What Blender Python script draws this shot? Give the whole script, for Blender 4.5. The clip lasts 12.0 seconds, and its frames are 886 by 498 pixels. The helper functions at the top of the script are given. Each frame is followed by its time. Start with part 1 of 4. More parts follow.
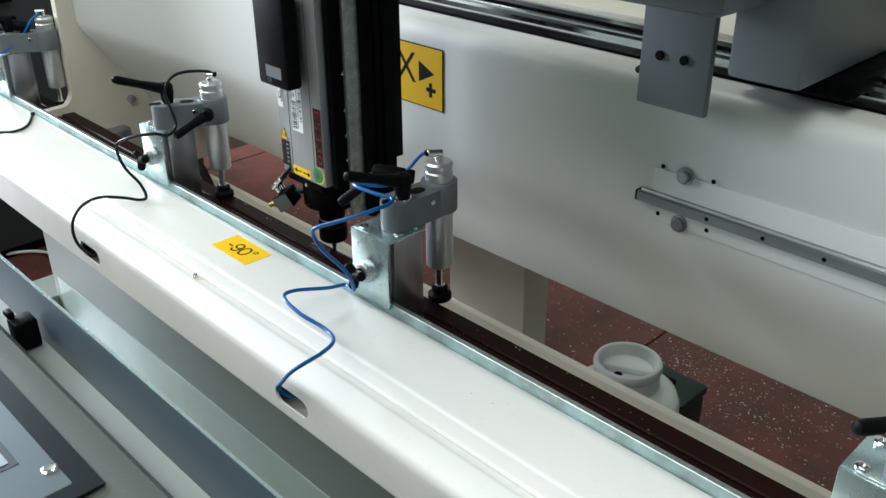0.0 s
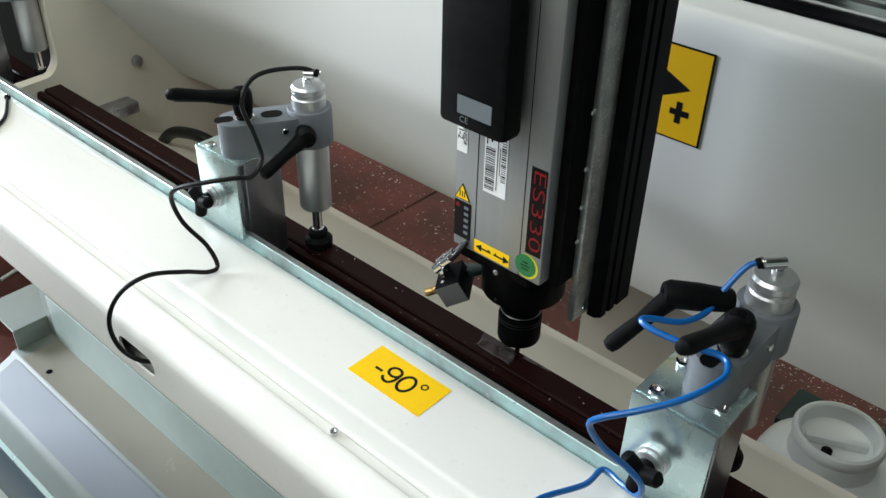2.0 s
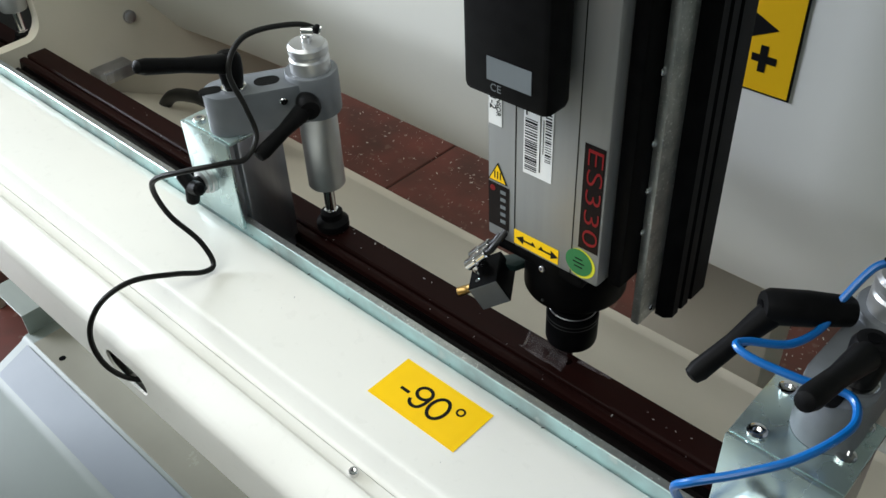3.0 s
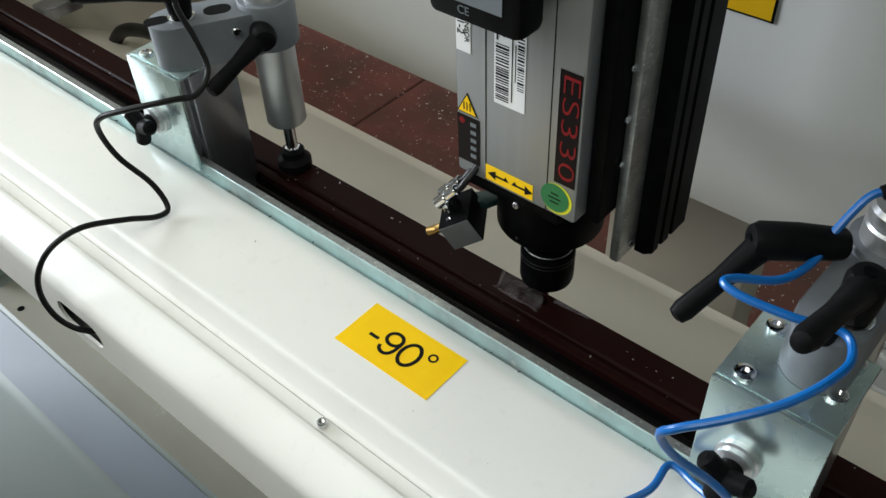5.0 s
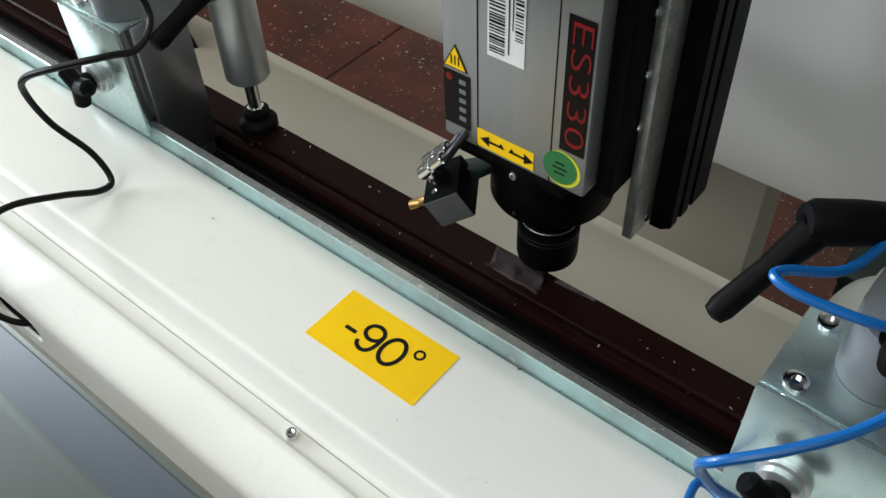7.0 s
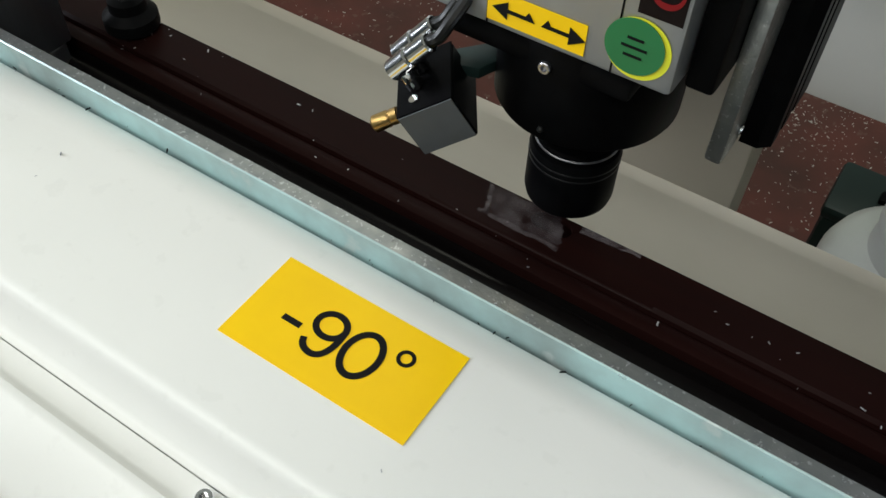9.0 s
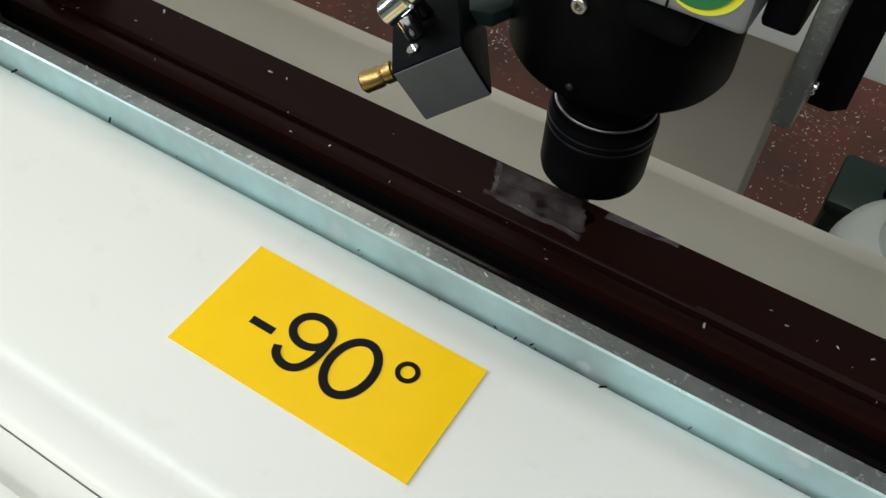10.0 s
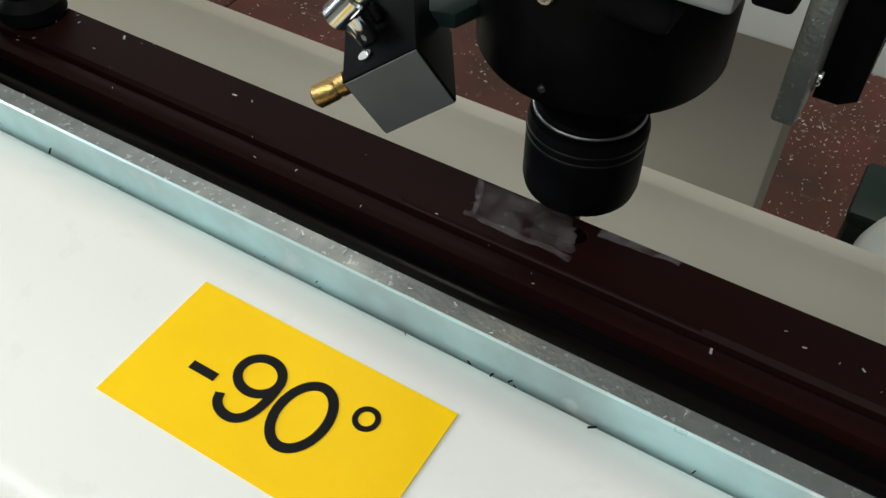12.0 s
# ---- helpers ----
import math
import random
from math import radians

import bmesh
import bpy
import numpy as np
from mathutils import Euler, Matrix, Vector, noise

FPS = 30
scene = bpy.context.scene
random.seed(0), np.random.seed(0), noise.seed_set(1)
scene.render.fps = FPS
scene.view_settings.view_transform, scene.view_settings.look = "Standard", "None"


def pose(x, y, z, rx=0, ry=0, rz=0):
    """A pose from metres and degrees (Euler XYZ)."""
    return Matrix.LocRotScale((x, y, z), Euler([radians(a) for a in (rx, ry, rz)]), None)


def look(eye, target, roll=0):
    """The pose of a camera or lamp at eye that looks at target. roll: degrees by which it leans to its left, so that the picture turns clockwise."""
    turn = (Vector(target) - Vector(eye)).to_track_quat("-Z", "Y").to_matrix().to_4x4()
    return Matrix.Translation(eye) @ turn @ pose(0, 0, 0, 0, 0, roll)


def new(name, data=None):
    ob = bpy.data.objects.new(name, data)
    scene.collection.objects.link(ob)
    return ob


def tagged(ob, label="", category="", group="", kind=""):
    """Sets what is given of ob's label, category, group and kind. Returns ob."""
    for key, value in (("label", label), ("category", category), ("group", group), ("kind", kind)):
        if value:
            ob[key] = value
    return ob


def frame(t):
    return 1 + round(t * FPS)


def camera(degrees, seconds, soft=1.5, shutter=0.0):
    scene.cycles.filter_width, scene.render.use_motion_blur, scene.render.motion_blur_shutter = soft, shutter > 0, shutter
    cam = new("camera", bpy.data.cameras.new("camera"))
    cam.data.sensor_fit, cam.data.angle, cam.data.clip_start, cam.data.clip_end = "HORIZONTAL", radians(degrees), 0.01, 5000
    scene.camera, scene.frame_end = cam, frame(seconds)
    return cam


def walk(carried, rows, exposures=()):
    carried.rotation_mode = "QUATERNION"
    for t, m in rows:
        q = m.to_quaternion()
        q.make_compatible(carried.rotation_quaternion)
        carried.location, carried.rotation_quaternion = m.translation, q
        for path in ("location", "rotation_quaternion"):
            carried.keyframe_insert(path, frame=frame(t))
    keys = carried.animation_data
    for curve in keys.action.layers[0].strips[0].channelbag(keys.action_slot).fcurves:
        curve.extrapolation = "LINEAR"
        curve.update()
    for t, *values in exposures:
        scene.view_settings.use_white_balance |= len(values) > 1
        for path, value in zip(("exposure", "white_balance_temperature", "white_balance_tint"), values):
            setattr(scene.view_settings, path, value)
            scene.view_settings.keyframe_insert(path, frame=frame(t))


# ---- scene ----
cam = camera(52.76, 12.0)
PATH = [
    (0, 0.1302, -0.1150, 1.5859, 45.66, -27.44, 0.27),
    (0.5, -0.0274, -0.1411, 1.5573, 43.88, -27.05, -0.86),
    (1, -0.2227, -0.0914, 1.5597, 44.17, -28.38, -1.23),
    (1.5, -0.4145, 0.0338, 1.5899, 47.03, -31.52, -0.68),
    (2, -0.5398, 0.0700, 1.5503, 42.34, -34.74, -1.13),
    (2.5, -0.6113, 0.1542, 1.5211, 42.44, -38.06, 1.36),
    (2.7, -0.6346, 0.1827, 1.5100, 43.00, -38.38, 1.94),
    (4.5, -0.6685, 0.2217, 1.4780, 40.88, -42.82, 2.69),
    (5, -0.6702, 0.2238, 1.4694, 40.70, -43.08, 1.94),
    (5.5, -0.6757, 0.2359, 1.4536, 40.78, -43.18, 1.81),
    (6, -0.6973, 0.2495, 1.4434, 40.29, -44.03, 1.45),
    (6.5, -0.7135, 0.2668, 1.4364, 39.76, -45.66, 1.58),
    (7, -0.7315, 0.2890, 1.4153, 39.26, -46.47, 1.82),
    (7.2, -0.7388, 0.2962, 1.3991, 38.82, -46.34, 1.90),
    (9, -0.8666, 0.3832, 1.2470, 33.55, -50.01, -1.43),
    (9.5, -0.8858, 0.4007, 1.2059, 33.03, -49.87, -1.70),
    (10, -0.9013, 0.4158, 1.1818, 32.25, -49.79, -2.53),
    (10.5, -0.9072, 0.4314, 1.1678, 31.14, -49.10, -2.25),
    (11, -0.9050, 0.4375, 1.1632, 30.89, -48.40, -1.48),
    (11.5, -0.9016, 0.4411, 1.1604, 30.96, -48.32, -0.94),
    (12, -0.8959, 0.4463, 1.1532, 31.49, -47.82, 0.09),
]
walk(cam, [(t, pose(x, y, z, 90 + pitch, roll, yaw)) for t, x, y, z, yaw, pitch, roll in PATH],
     [(0.0, 0.27, 6230, 10), (1.2, 0.26, 6280, 10), (2.5, 0.18, 6400, 10), (4.5, 0.0, 6500, 10), (7.2, -0.02, 6500, 10), (9.0, 0.02, 6500, 10), (12.0, 0.15, 6550, 10)])

WARM = (0.86, 0.84, 0.78)

# ---- world and light ----
world = bpy.data.worlds.new("world")
scene.world = world
world.use_nodes = True
world.node_tree.nodes["Background"].inputs[0].default_value = (0.55, 0.66, 0.72, 1)
world.node_tree.nodes["Background"].inputs[1].default_value = 0.25


def area_lamp(name, eye, target, sx, sy, watts, colour):
    data = bpy.data.lights.new(name, "AREA")
    data.shape, data.size, data.size_y, data.energy, data.color = "RECTANGLE", sx, sy, watts, colour
    ob = new(name, data)
    ob.matrix_world = look(eye, target)
    return ob


area_lamp("hall_window_light", (-7.7, -0.7, 2.7), (-1.0, 0.7, 1.0), 4.2, 2.2, 1060, (0.855, 0.92, 1.0))
# two assumed overhead lamps, unseen: no skylight or ceiling fixture is built
area_lamp("skylight_lamp", (-1.7, -1.5, 4.4), (-1.4, 0.4, 0.9), 4.6, 2.2, 130, (0.99, 1.0, 0.93))
area_lamp("ceiling_light_lamp", (-0.6, 1.6, 4.45), (-0.8, 1.2, 0.9), 4.4, 0.7, 45, (0.98, 1.0, 0.86))


# ---- materials ----
def material(name, base, rough=0.5, metal=0.0, second=None, scale=40.0, amount=0.5, bump=0.0, bump_scale=200.0,
             stretch=(1, 1, 1), rough_var=0.0, island=False, coat=0.0, spec=0.5, fine=None, fine_scale=600.0, fine_amount=0.0):
    """Base colour with two scales of variation, roughness variation and a fine relief."""
    m = bpy.data.materials.new(name)
    m.use_nodes = True
    n, l = m.node_tree.nodes, m.node_tree.links
    b = n["Principled BSDF"]
    b.inputs["Roughness"].default_value, b.inputs["Metallic"].default_value = rough, metal
    b.inputs["Coat Weight"].default_value, b.inputs["Specular IOR Level"].default_value = coat, spec
    co = n.new("ShaderNodeTexCoord")
    mp = n.new("ShaderNodeMapping")
    mp.inputs["Scale"].default_value = stretch
    l.new(co.outputs["Object"], mp.inputs[0])
    tex = n.new("ShaderNodeTexNoise")
    tex.inputs["Scale"].default_value, tex.inputs["Detail"].default_value = scale, 6
    l.new(mp.outputs[0], tex.inputs[0])
    ramp = n.new("ShaderNodeMapRange")
    ramp.inputs[1].default_value, ramp.inputs[2].default_value = 0.35, 0.7
    ramp.inputs[4].default_value = amount
    l.new(tex.outputs[0], ramp.inputs[0])
    mix = n.new("ShaderNodeMix")
    mix.data_type = "RGBA"
    mix.inputs[6].default_value = (*base, 1)
    mix.inputs[7].default_value = (*(second or [c * 0.8 for c in base]), 1)
    l.new(ramp.outputs[0], mix.inputs[0])
    out = mix.outputs[2]
    if fine:
        ft = n.new("ShaderNodeTexNoise")
        ft.inputs["Scale"].default_value, ft.inputs["Detail"].default_value = fine_scale, 3
        l.new(mp.outputs[0], ft.inputs[0])
        fr = n.new("ShaderNodeMapRange")
        fr.inputs[1].default_value, fr.inputs[2].default_value, fr.inputs[4].default_value = 0.62, 0.68, fine_amount
        l.new(ft.outputs[0], fr.inputs[0])
        fm = n.new("ShaderNodeMix")
        fm.data_type = "RGBA"
        l.new(fr.outputs[0], fm.inputs[0])
        l.new(out, fm.inputs[6])
        fm.inputs[7].default_value = (*fine, 1)
        out = fm.outputs[2]
    if island:
        info = n.new("ShaderNodeObjectInfo")
        hue = n.new("ShaderNodeMapRange")
        hue.inputs[3].default_value, hue.inputs[4].default_value = 0.85, 1.15
        l.new(info.outputs["Random"], hue.inputs[0])
        hs = n.new("ShaderNodeHueSaturation")
        l.new(hue.outputs[0], hs.inputs["Value"])
        l.new(out, hs.inputs["Color"])
        out = hs.outputs[0]
    l.new(out, b.inputs["Base Color"])
    if rough_var:
        rr = n.new("ShaderNodeMapRange")
        rr.inputs[3].default_value, rr.inputs[4].default_value = max(rough - rough_var, 0.02), rough + rough_var
        l.new(tex.outputs[0], rr.inputs[0])
        l.new(rr.outputs[0], b.inputs["Roughness"])
    if bump:
        bt = n.new("ShaderNodeTexNoise")
        bt.inputs["Scale"].default_value, bt.inputs["Detail"].default_value = bump_scale, 4
        l.new(mp.outputs[0], bt.inputs[0])
        bn = n.new("ShaderNodeBump")
        bn.inputs["Strength"].default_value, bn.inputs["Distance"].default_value = bump, 0.001
        l.new(bt.outputs[0], bn.inputs["Height"])
        l.new(bn.outputs[0], b.inputs["Normal"])
    return m


WHITE = material("white_enamel", (0.80, 0.79, 0.75), 0.32, second=(0.74, 0.735, 0.70), scale=7, amount=0.6, bump=0.06, bump_scale=350, rough_var=0.08,
                 fine=(0.6, 0.59, 0.55), fine_scale=90, fine_amount=0.12)
CREAM = material("cream_enamel", (0.74, 0.69, 0.59), 0.42, second=(0.62, 0.58, 0.49), scale=5, amount=0.6, bump=0.08, bump_scale=300, rough_var=0.08)
BEAM = material("beam_enamel", (0.78, 0.78, 0.76), 0.38, second=(0.72, 0.72, 0.69), scale=3, amount=0.6, bump=0.05, bump_scale=300, rough_var=0.06)
# teal reflected from the surroundings is tinted into both zinc base colours
ZINC = material("zinc_steel", (0.62, 0.76, 0.76), 0.27, 0.9, second=(0.52, 0.67, 0.68), scale=22, amount=0.7, bump=0.02, bump_scale=120, rough_var=0.07)
ZINCSTRIP = material("mottled_zinc_strip", (0.58, 0.77, 0.78), 0.32, 0.7, second=(0.36, 0.42, 0.42), scale=24, amount=1.0, bump=0.05, bump_scale=160, rough_var=0.1,
                     fine=(0.70, 0.74, 0.73), fine_scale=48, fine_amount=0.6)
ZINC_WORN = material("worn_zinc_edge", (0.46, 0.47, 0.46), 0.38, 0.85, second=(0.28, 0.30, 0.30), scale=70, amount=0.9, bump=0.25, bump_scale=500, rough_var=0.15,
                     fine=(0.8, 0.82, 0.82), fine_scale=420, fine_amount=0.7)
STEEL = material("brushed_steel", (0.42, 0.42, 0.45), 0.3, 0.9, second=(0.25, 0.25, 0.27), scale=26, amount=0.8, stretch=(1.5, 1.5, 0.06), rough_var=0.1)
ALU = material("anodised_aluminium", (0.58, 0.59, 0.60), 0.36, 0.8, second=(0.5, 0.51, 0.52), scale=40, amount=0.5, rough_var=0.06, bump=0.03)
GREYCAST = material("grey_cast_arm", (0.165, 0.18, 0.20), 0.5, 0.1, second=(0.13, 0.14, 0.16), scale=50, amount=0.6, bump=0.15, bump_scale=600)
RAILSTEEL = material("rail_steel", (0.34, 0.36, 0.37), 0.34, 0.8, second=(0.22, 0.235, 0.24), scale=30, amount=0.7, stretch=(0.2, 2, 2), rough_var=0.08)
CHROME = material("chrome", (0.78, 0.78, 0.79), 0.12, 1.0, rough_var=0.05)
BLACK = material("black_plastic", (0.005, 0.005, 0.0055), 0.46, spec=0.05, second=(0.010, 0.010, 0.011), scale=80, amount=0.5, bump=0.12, bump_scale=900)
BLACKMETAL = material("black_anodised", (0.0025, 0.0025, 0.003), 0.4, spec=0.03, second=(0.008, 0.008, 0.0085), scale=60, amount=0.5, rough_var=0.08)
BLOCKFACE = material("dark_grey_face", (0.12, 0.13, 0.145), 0.45, 0.1, second=(0.10, 0.11, 0.122), scale=90, amount=0.6, stretch=(1, 0.1, 1))
BRASS = material("brass", (0.55, 0.36, 0.14), 0.3, 1.0, second=(0.42, 0.26, 0.09), scale=120, amount=0.6, bump=0.2, bump_scale=900)
BROWN = material("brown_profile_film", (0.0145, 0.0046, 0.0040), 0.36, spec=0.05, second=(0.010, 0.004, 0.0036), scale=50, amount=0.7, stretch=(0.15, 2, 2), rough_var=0.05,
                 bump=0.05, bump_scale=500)
GASKET = material("black_gasket_side", (0.004, 0.003, 0.003), 0.24, spec=0.15, second=(0.012, 0.01, 0.01), scale=60, amount=0.5, stretch=(0.1, 2, 2), rough_var=0.06)
POWDER = material("milling_dust", (0.16, 0.13, 0.14), 0.7, second=(0.07, 0.05, 0.055), scale=180, amount=0.9, fine=(0.4, 0.38, 0.4), fine_scale=500, fine_amount=0.5)
SWARF = material("bright_swarf", (0.6, 0.6, 0.62), 0.35, 0.5)
YELLOW = material("yellow_vinyl", (0.96, 0.60, 0.004), 0.36, spec=0.2, second=(0.87, 0.51, 0.006), scale=30, amount=0.4)
SIGNYELLOW = material("sign_yellow", (0.80, 0.47, 0.006), 0.4, second=(0.76, 0.44, 0.008), scale=20, amount=0.4)
INK = material("black_ink", (0.006, 0.006, 0.007), 0.5, spec=0.12)
FLOOR_TILE = material("red_floor_tile", (0.17, 0.050, 0.040), 0.42, second=(0.075, 0.034, 0.028), scale=6, amount=0.9, bump=0.12, bump_scale=80, rough_var=0.12, island=True,
                      fine=(0.28, 0.20, 0.17), fine_scale=35, fine_amount=0.35)
JOINT = material("floor_joint", (0.03, 0.022, 0.02), 0.8, bump=0.2)
CHIPS = material("plastic_chips", (0.88, 0.85, 0.82), 0.5)
GREYPAINT = material("grey_machine_paint", (0.15, 0.17, 0.185), 0.4, second=(0.13, 0.145, 0.16), scale=6, amount=0.6, bump=0.1, bump_scale=500)
DARKPAINT = material("dark_grey_panel", (0.045, 0.055, 0.06), 0.45, second=(0.035, 0.042, 0.046), scale=8, amount=0.6)
BLUEGREY = material("blue_grey_rail", (0.060, 0.085, 0.105), 0.4, second=(0.05, 0.07, 0.088), scale=9, amount=0.6)
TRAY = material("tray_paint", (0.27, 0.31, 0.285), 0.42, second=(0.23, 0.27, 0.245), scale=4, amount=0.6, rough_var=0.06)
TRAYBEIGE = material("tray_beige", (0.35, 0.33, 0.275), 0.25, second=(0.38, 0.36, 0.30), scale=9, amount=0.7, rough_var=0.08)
# pale reflections in the glossy tray are put into the next two colours
TRAYTEALGLEAM = material("tray_teal_reflection", (0.54, 0.65, 0.61), 0.34, second=(0.44, 0.53, 0.50), scale=6, amount=0.8, rough_var=0.08)
TRAYBLUEGLEAM = material("tray_window_reflection", (0.21, 0.245, 0.285), 0.5, second=(0.175, 0.205, 0.25), scale=5, amount=0.6, rough_var=0.06)
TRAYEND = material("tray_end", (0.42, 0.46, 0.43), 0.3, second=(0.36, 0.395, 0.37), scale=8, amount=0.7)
COVER = material("olive_grey_cover", (0.115, 0.128, 0.115), 0.36, second=(0.095, 0.106, 0.096), scale=7, amount=0.6, fine=(0.4, 0.4, 0.4), fine_scale=160, fine_amount=0.06)
SPINDLE = material("spindle_grey", (0.33, 0.335, 0.34), 0.38, 0.55, second=(0.29, 0.295, 0.30), scale=30, amount=0.6, stretch=(3, 3, 0.15), rough_var=0.06)
PANELRED = material("panel_red", (0.20, 0.010, 0.012), 0.4, spec=0.15)
PANELBLACK = material("panel_black", (0.008, 0.005, 0.005), 0.35, spec=0.1)
DARKSTEEL = material("dark_tool_steel", (0.05, 0.05, 0.052), 0.35, 0.8, second=(0.02, 0.02, 0.021), scale=120, amount=0.7)
PAPER = material("white_sticker", (0.82, 0.82, 0.82), 0.4)
GREEN = material("green_sticker", (0.012, 0.16, 0.05), 0.4, second=(0.01, 0.13, 0.04), scale=60, amount=0.5)
LIME = material("lime_sticker", (0.72, 0.72, 0.03), 0.4)
BLUETUBE = material("blue_tube", (0.002, 0.115, 0.40), 0.32, coat=0.12)
BLACKTUBE = material("black_tube", (0.006, 0.006, 0.006), 0.42, coat=0.04, spec=0.2)
PAIL = material("milky_plastic", (0.80, 0.83, 0.83), 0.35, second=(0.72, 0.76, 0.76), scale=8, amount=0.6, coat=0.1)
DARKGREEN = material("dark_green_case", (0.012, 0.03, 0.028), 0.5)
PENDANT = material("pendant_blue_grey", (0.21, 0.26, 0.31), 0.4, second=(0.23, 0.28, 0.32), scale=12, amount=0.6, bump=0.1, bump_scale=600)
PENDANTDARK = material("pendant_trim", (0.012, 0.02, 0.03), 0.4)
PENDANTKEY = material("pendant_label", (0.35, 0.42, 0.48), 0.35)
CYAN = material("cyan_button", (0.05, 0.45, 0.62), 0.3, coat=0.3)
WALLPAINT = material("hall_wall", (0.23, 0.275, 0.235), 0.8, second=(0.20, 0.235, 0.175), scale=2, amount=0.6)
CEILING = material("hall_ceiling", (0.25, 0.275, 0.235), 0.85, second=(0.22, 0.235, 0.18), scale=2, amount=0.5)

# ---- building helpers ----
def part(name, bm, mat, parent=None, label="", smooth=35):
    """Link a bmesh as one mesh object, under a thing or a part."""
    me = bpy.data.meshes.new(name)
    bmesh.ops.recalc_face_normals(bm, faces=bm.faces)
    bm.to_mesh(me)
    bm.free()
    me.materials.append(mat)
    if smooth:
        for p in me.polygons:
            p.use_smooth = True
        me.set_sharp_from_angle(angle=radians(smooth))
    ob = new(name, me)
    if parent is not None:
        ob.parent = parent
    if label:
        tagged(ob, label)
    return ob


def thing(name, label, category, at=(0, 0, 0), turn=0, group="", kind=""):
    """An Empty at the base of a thing, to which its parts belong."""
    ob = new(name)
    ob.empty_display_size = 0.05
    ob.matrix_world = pose(*at, 0, 0, turn)
    return tagged(ob, label, category, group, kind)


def box(lo, hi, bevel=0.0, bm=None, seg=2, m=None):
    bm = bm or bmesh.new()
    r = bmesh.ops.create_cube(bm, size=1)
    c, s = (Vector(lo) + Vector(hi)) / 2, Vector(hi) - Vector(lo)
    bmesh.ops.transform(bm, matrix=Matrix.Translation(c) @ Matrix.Diagonal((*s, 1)), verts=r["verts"])
    if bevel:
        edges = list({e for v in r["verts"] for e in v.link_edges})
        done = bmesh.ops.bevel(bm, geom=edges, offset=bevel, segments=seg, profile=0.5, affect="EDGES")
        verts = done["verts"]
    else:
        verts = r["verts"]
    if m is not None:
        bmesh.ops.transform(bm, matrix=m, verts=list({v for v in verts if v.is_valid}))
    return bm


def prism(outline, x0, x1, bm=None):
    """A closed (y, z) outline drawn out along x."""
    bm = bm or bmesh.new()
    a = [bm.verts.new((x0, y, z)) for y, z in outline]
    b = [bm.verts.new((x1, y, z)) for y, z in outline]
    k = len(outline)
    for i in range(k):
        bm.faces.new((a[i], a[(i + 1) % k], b[(i + 1) % k], b[i]))
    bm.faces.new(a)
    bm.faces.new(b[::-1])
    return bm


def slab(outline, z0, z1, bm=None, bevel=0.0):
    """A closed (x, y) outline drawn up along z."""
    bm = bm or bmesh.new()
    a = [bm.verts.new((x, y, z0)) for x, y in outline]
    b = [bm.verts.new((x, y, z1)) for x, y in outline]
    k = len(outline)
    for i in range(k):
        bm.faces.new((a[i], a[(i + 1) % k], b[(i + 1) % k], b[i]))
    bm.faces.new(a[::-1])
    top = bm.faces.new(b)
    if bevel:
        bmesh.ops.bevel(bm, geom=list(top.edges), offset=bevel, segments=2, profile=0.5, affect="EDGES")
    return bm


def lathe(rings, at=(0, 0, 0), axis=(0, 0, 1), seg=32, bm=None):
    """Rings of (radius, height) turned round an axis that starts at a point."""
    bm = bm or bmesh.new()
    q = Vector((0, 0, 1)).rotation_difference(Vector(axis).normalized())
    loops = []
    for r, h in rings:
        loops.append([bm.verts.new(Vector(at) + q @ Vector((max(r, 1e-5) * math.cos(2 * math.pi * i / seg), max(r, 1e-5) * math.sin(2 * math.pi * i / seg), h))) for i in range(seg)])
    for a, b in zip(loops, loops[1:]):
        for i in range(seg):
            bm.faces.new((a[i], a[(i + 1) % seg], b[(i + 1) % seg], b[i]))
    bm.faces.new(loops[0][::-1])
    bm.faces.new(loops[-1])
    return bm


def rod(a, b, r, r2=None, bevel=0.0008, seg=24, bm=None):
    a, b = Vector(a), Vector(b)
    h, r2 = (b - a).length, r if r2 is None else r2
    c = min(bevel, r * 0.4, r2 * 0.4, h * 0.3)
    return lathe([(r - c, 0), (r, c), (r2, h - c), (r2 - c, h)], a, b - a, seg, bm)


def smooth_path(points, steps=10):
    p = [Vector(q) for q in points]
    p = [p[0] * 2 - p[1]] + p + [p[-1] * 2 - p[-2]]
    out = []
    for i in range(1, len(p) - 2):
        for s in range(steps):
            t = s / steps
            a, b, c, d = p[i - 1:i + 3]
            out.append(0.5 * (2 * b + (c - a) * t + (2 * a - 5 * b + 4 * c - d) * t * t + (3 * b - a - 3 * c + d) * t ** 3))
    return out + [p[-2]]


def tube(points, r, seg=10, steps=10, bm=None):
    """A round tube along a smooth line through points."""
    bm = bm or bmesh.new()
    line = smooth_path(points, steps)
    side, loops = None, []
    for i, q in enumerate(line):
        d = (line[min(i + 1, len(line) - 1)] - line[max(i - 1, 0)]).normalized()
        side = d.orthogonal().normalized() if side is None else (side - d * side.dot(d)).normalized()
        up = d.cross(side)
        loops.append([bm.verts.new(q + r * (side * math.cos(2 * math.pi * k / seg) + up * math.sin(2 * math.pi * k / seg))) for k in range(seg)])
    for a, b in zip(loops, loops[1:]):
        for k in range(seg):
            bm.faces.new((a[k], a[(k + 1) % seg], b[(k + 1) % seg], b[k]))
    bm.faces.new(loops[0][::-1])
    bm.faces.new(loops[-1])
    return bm


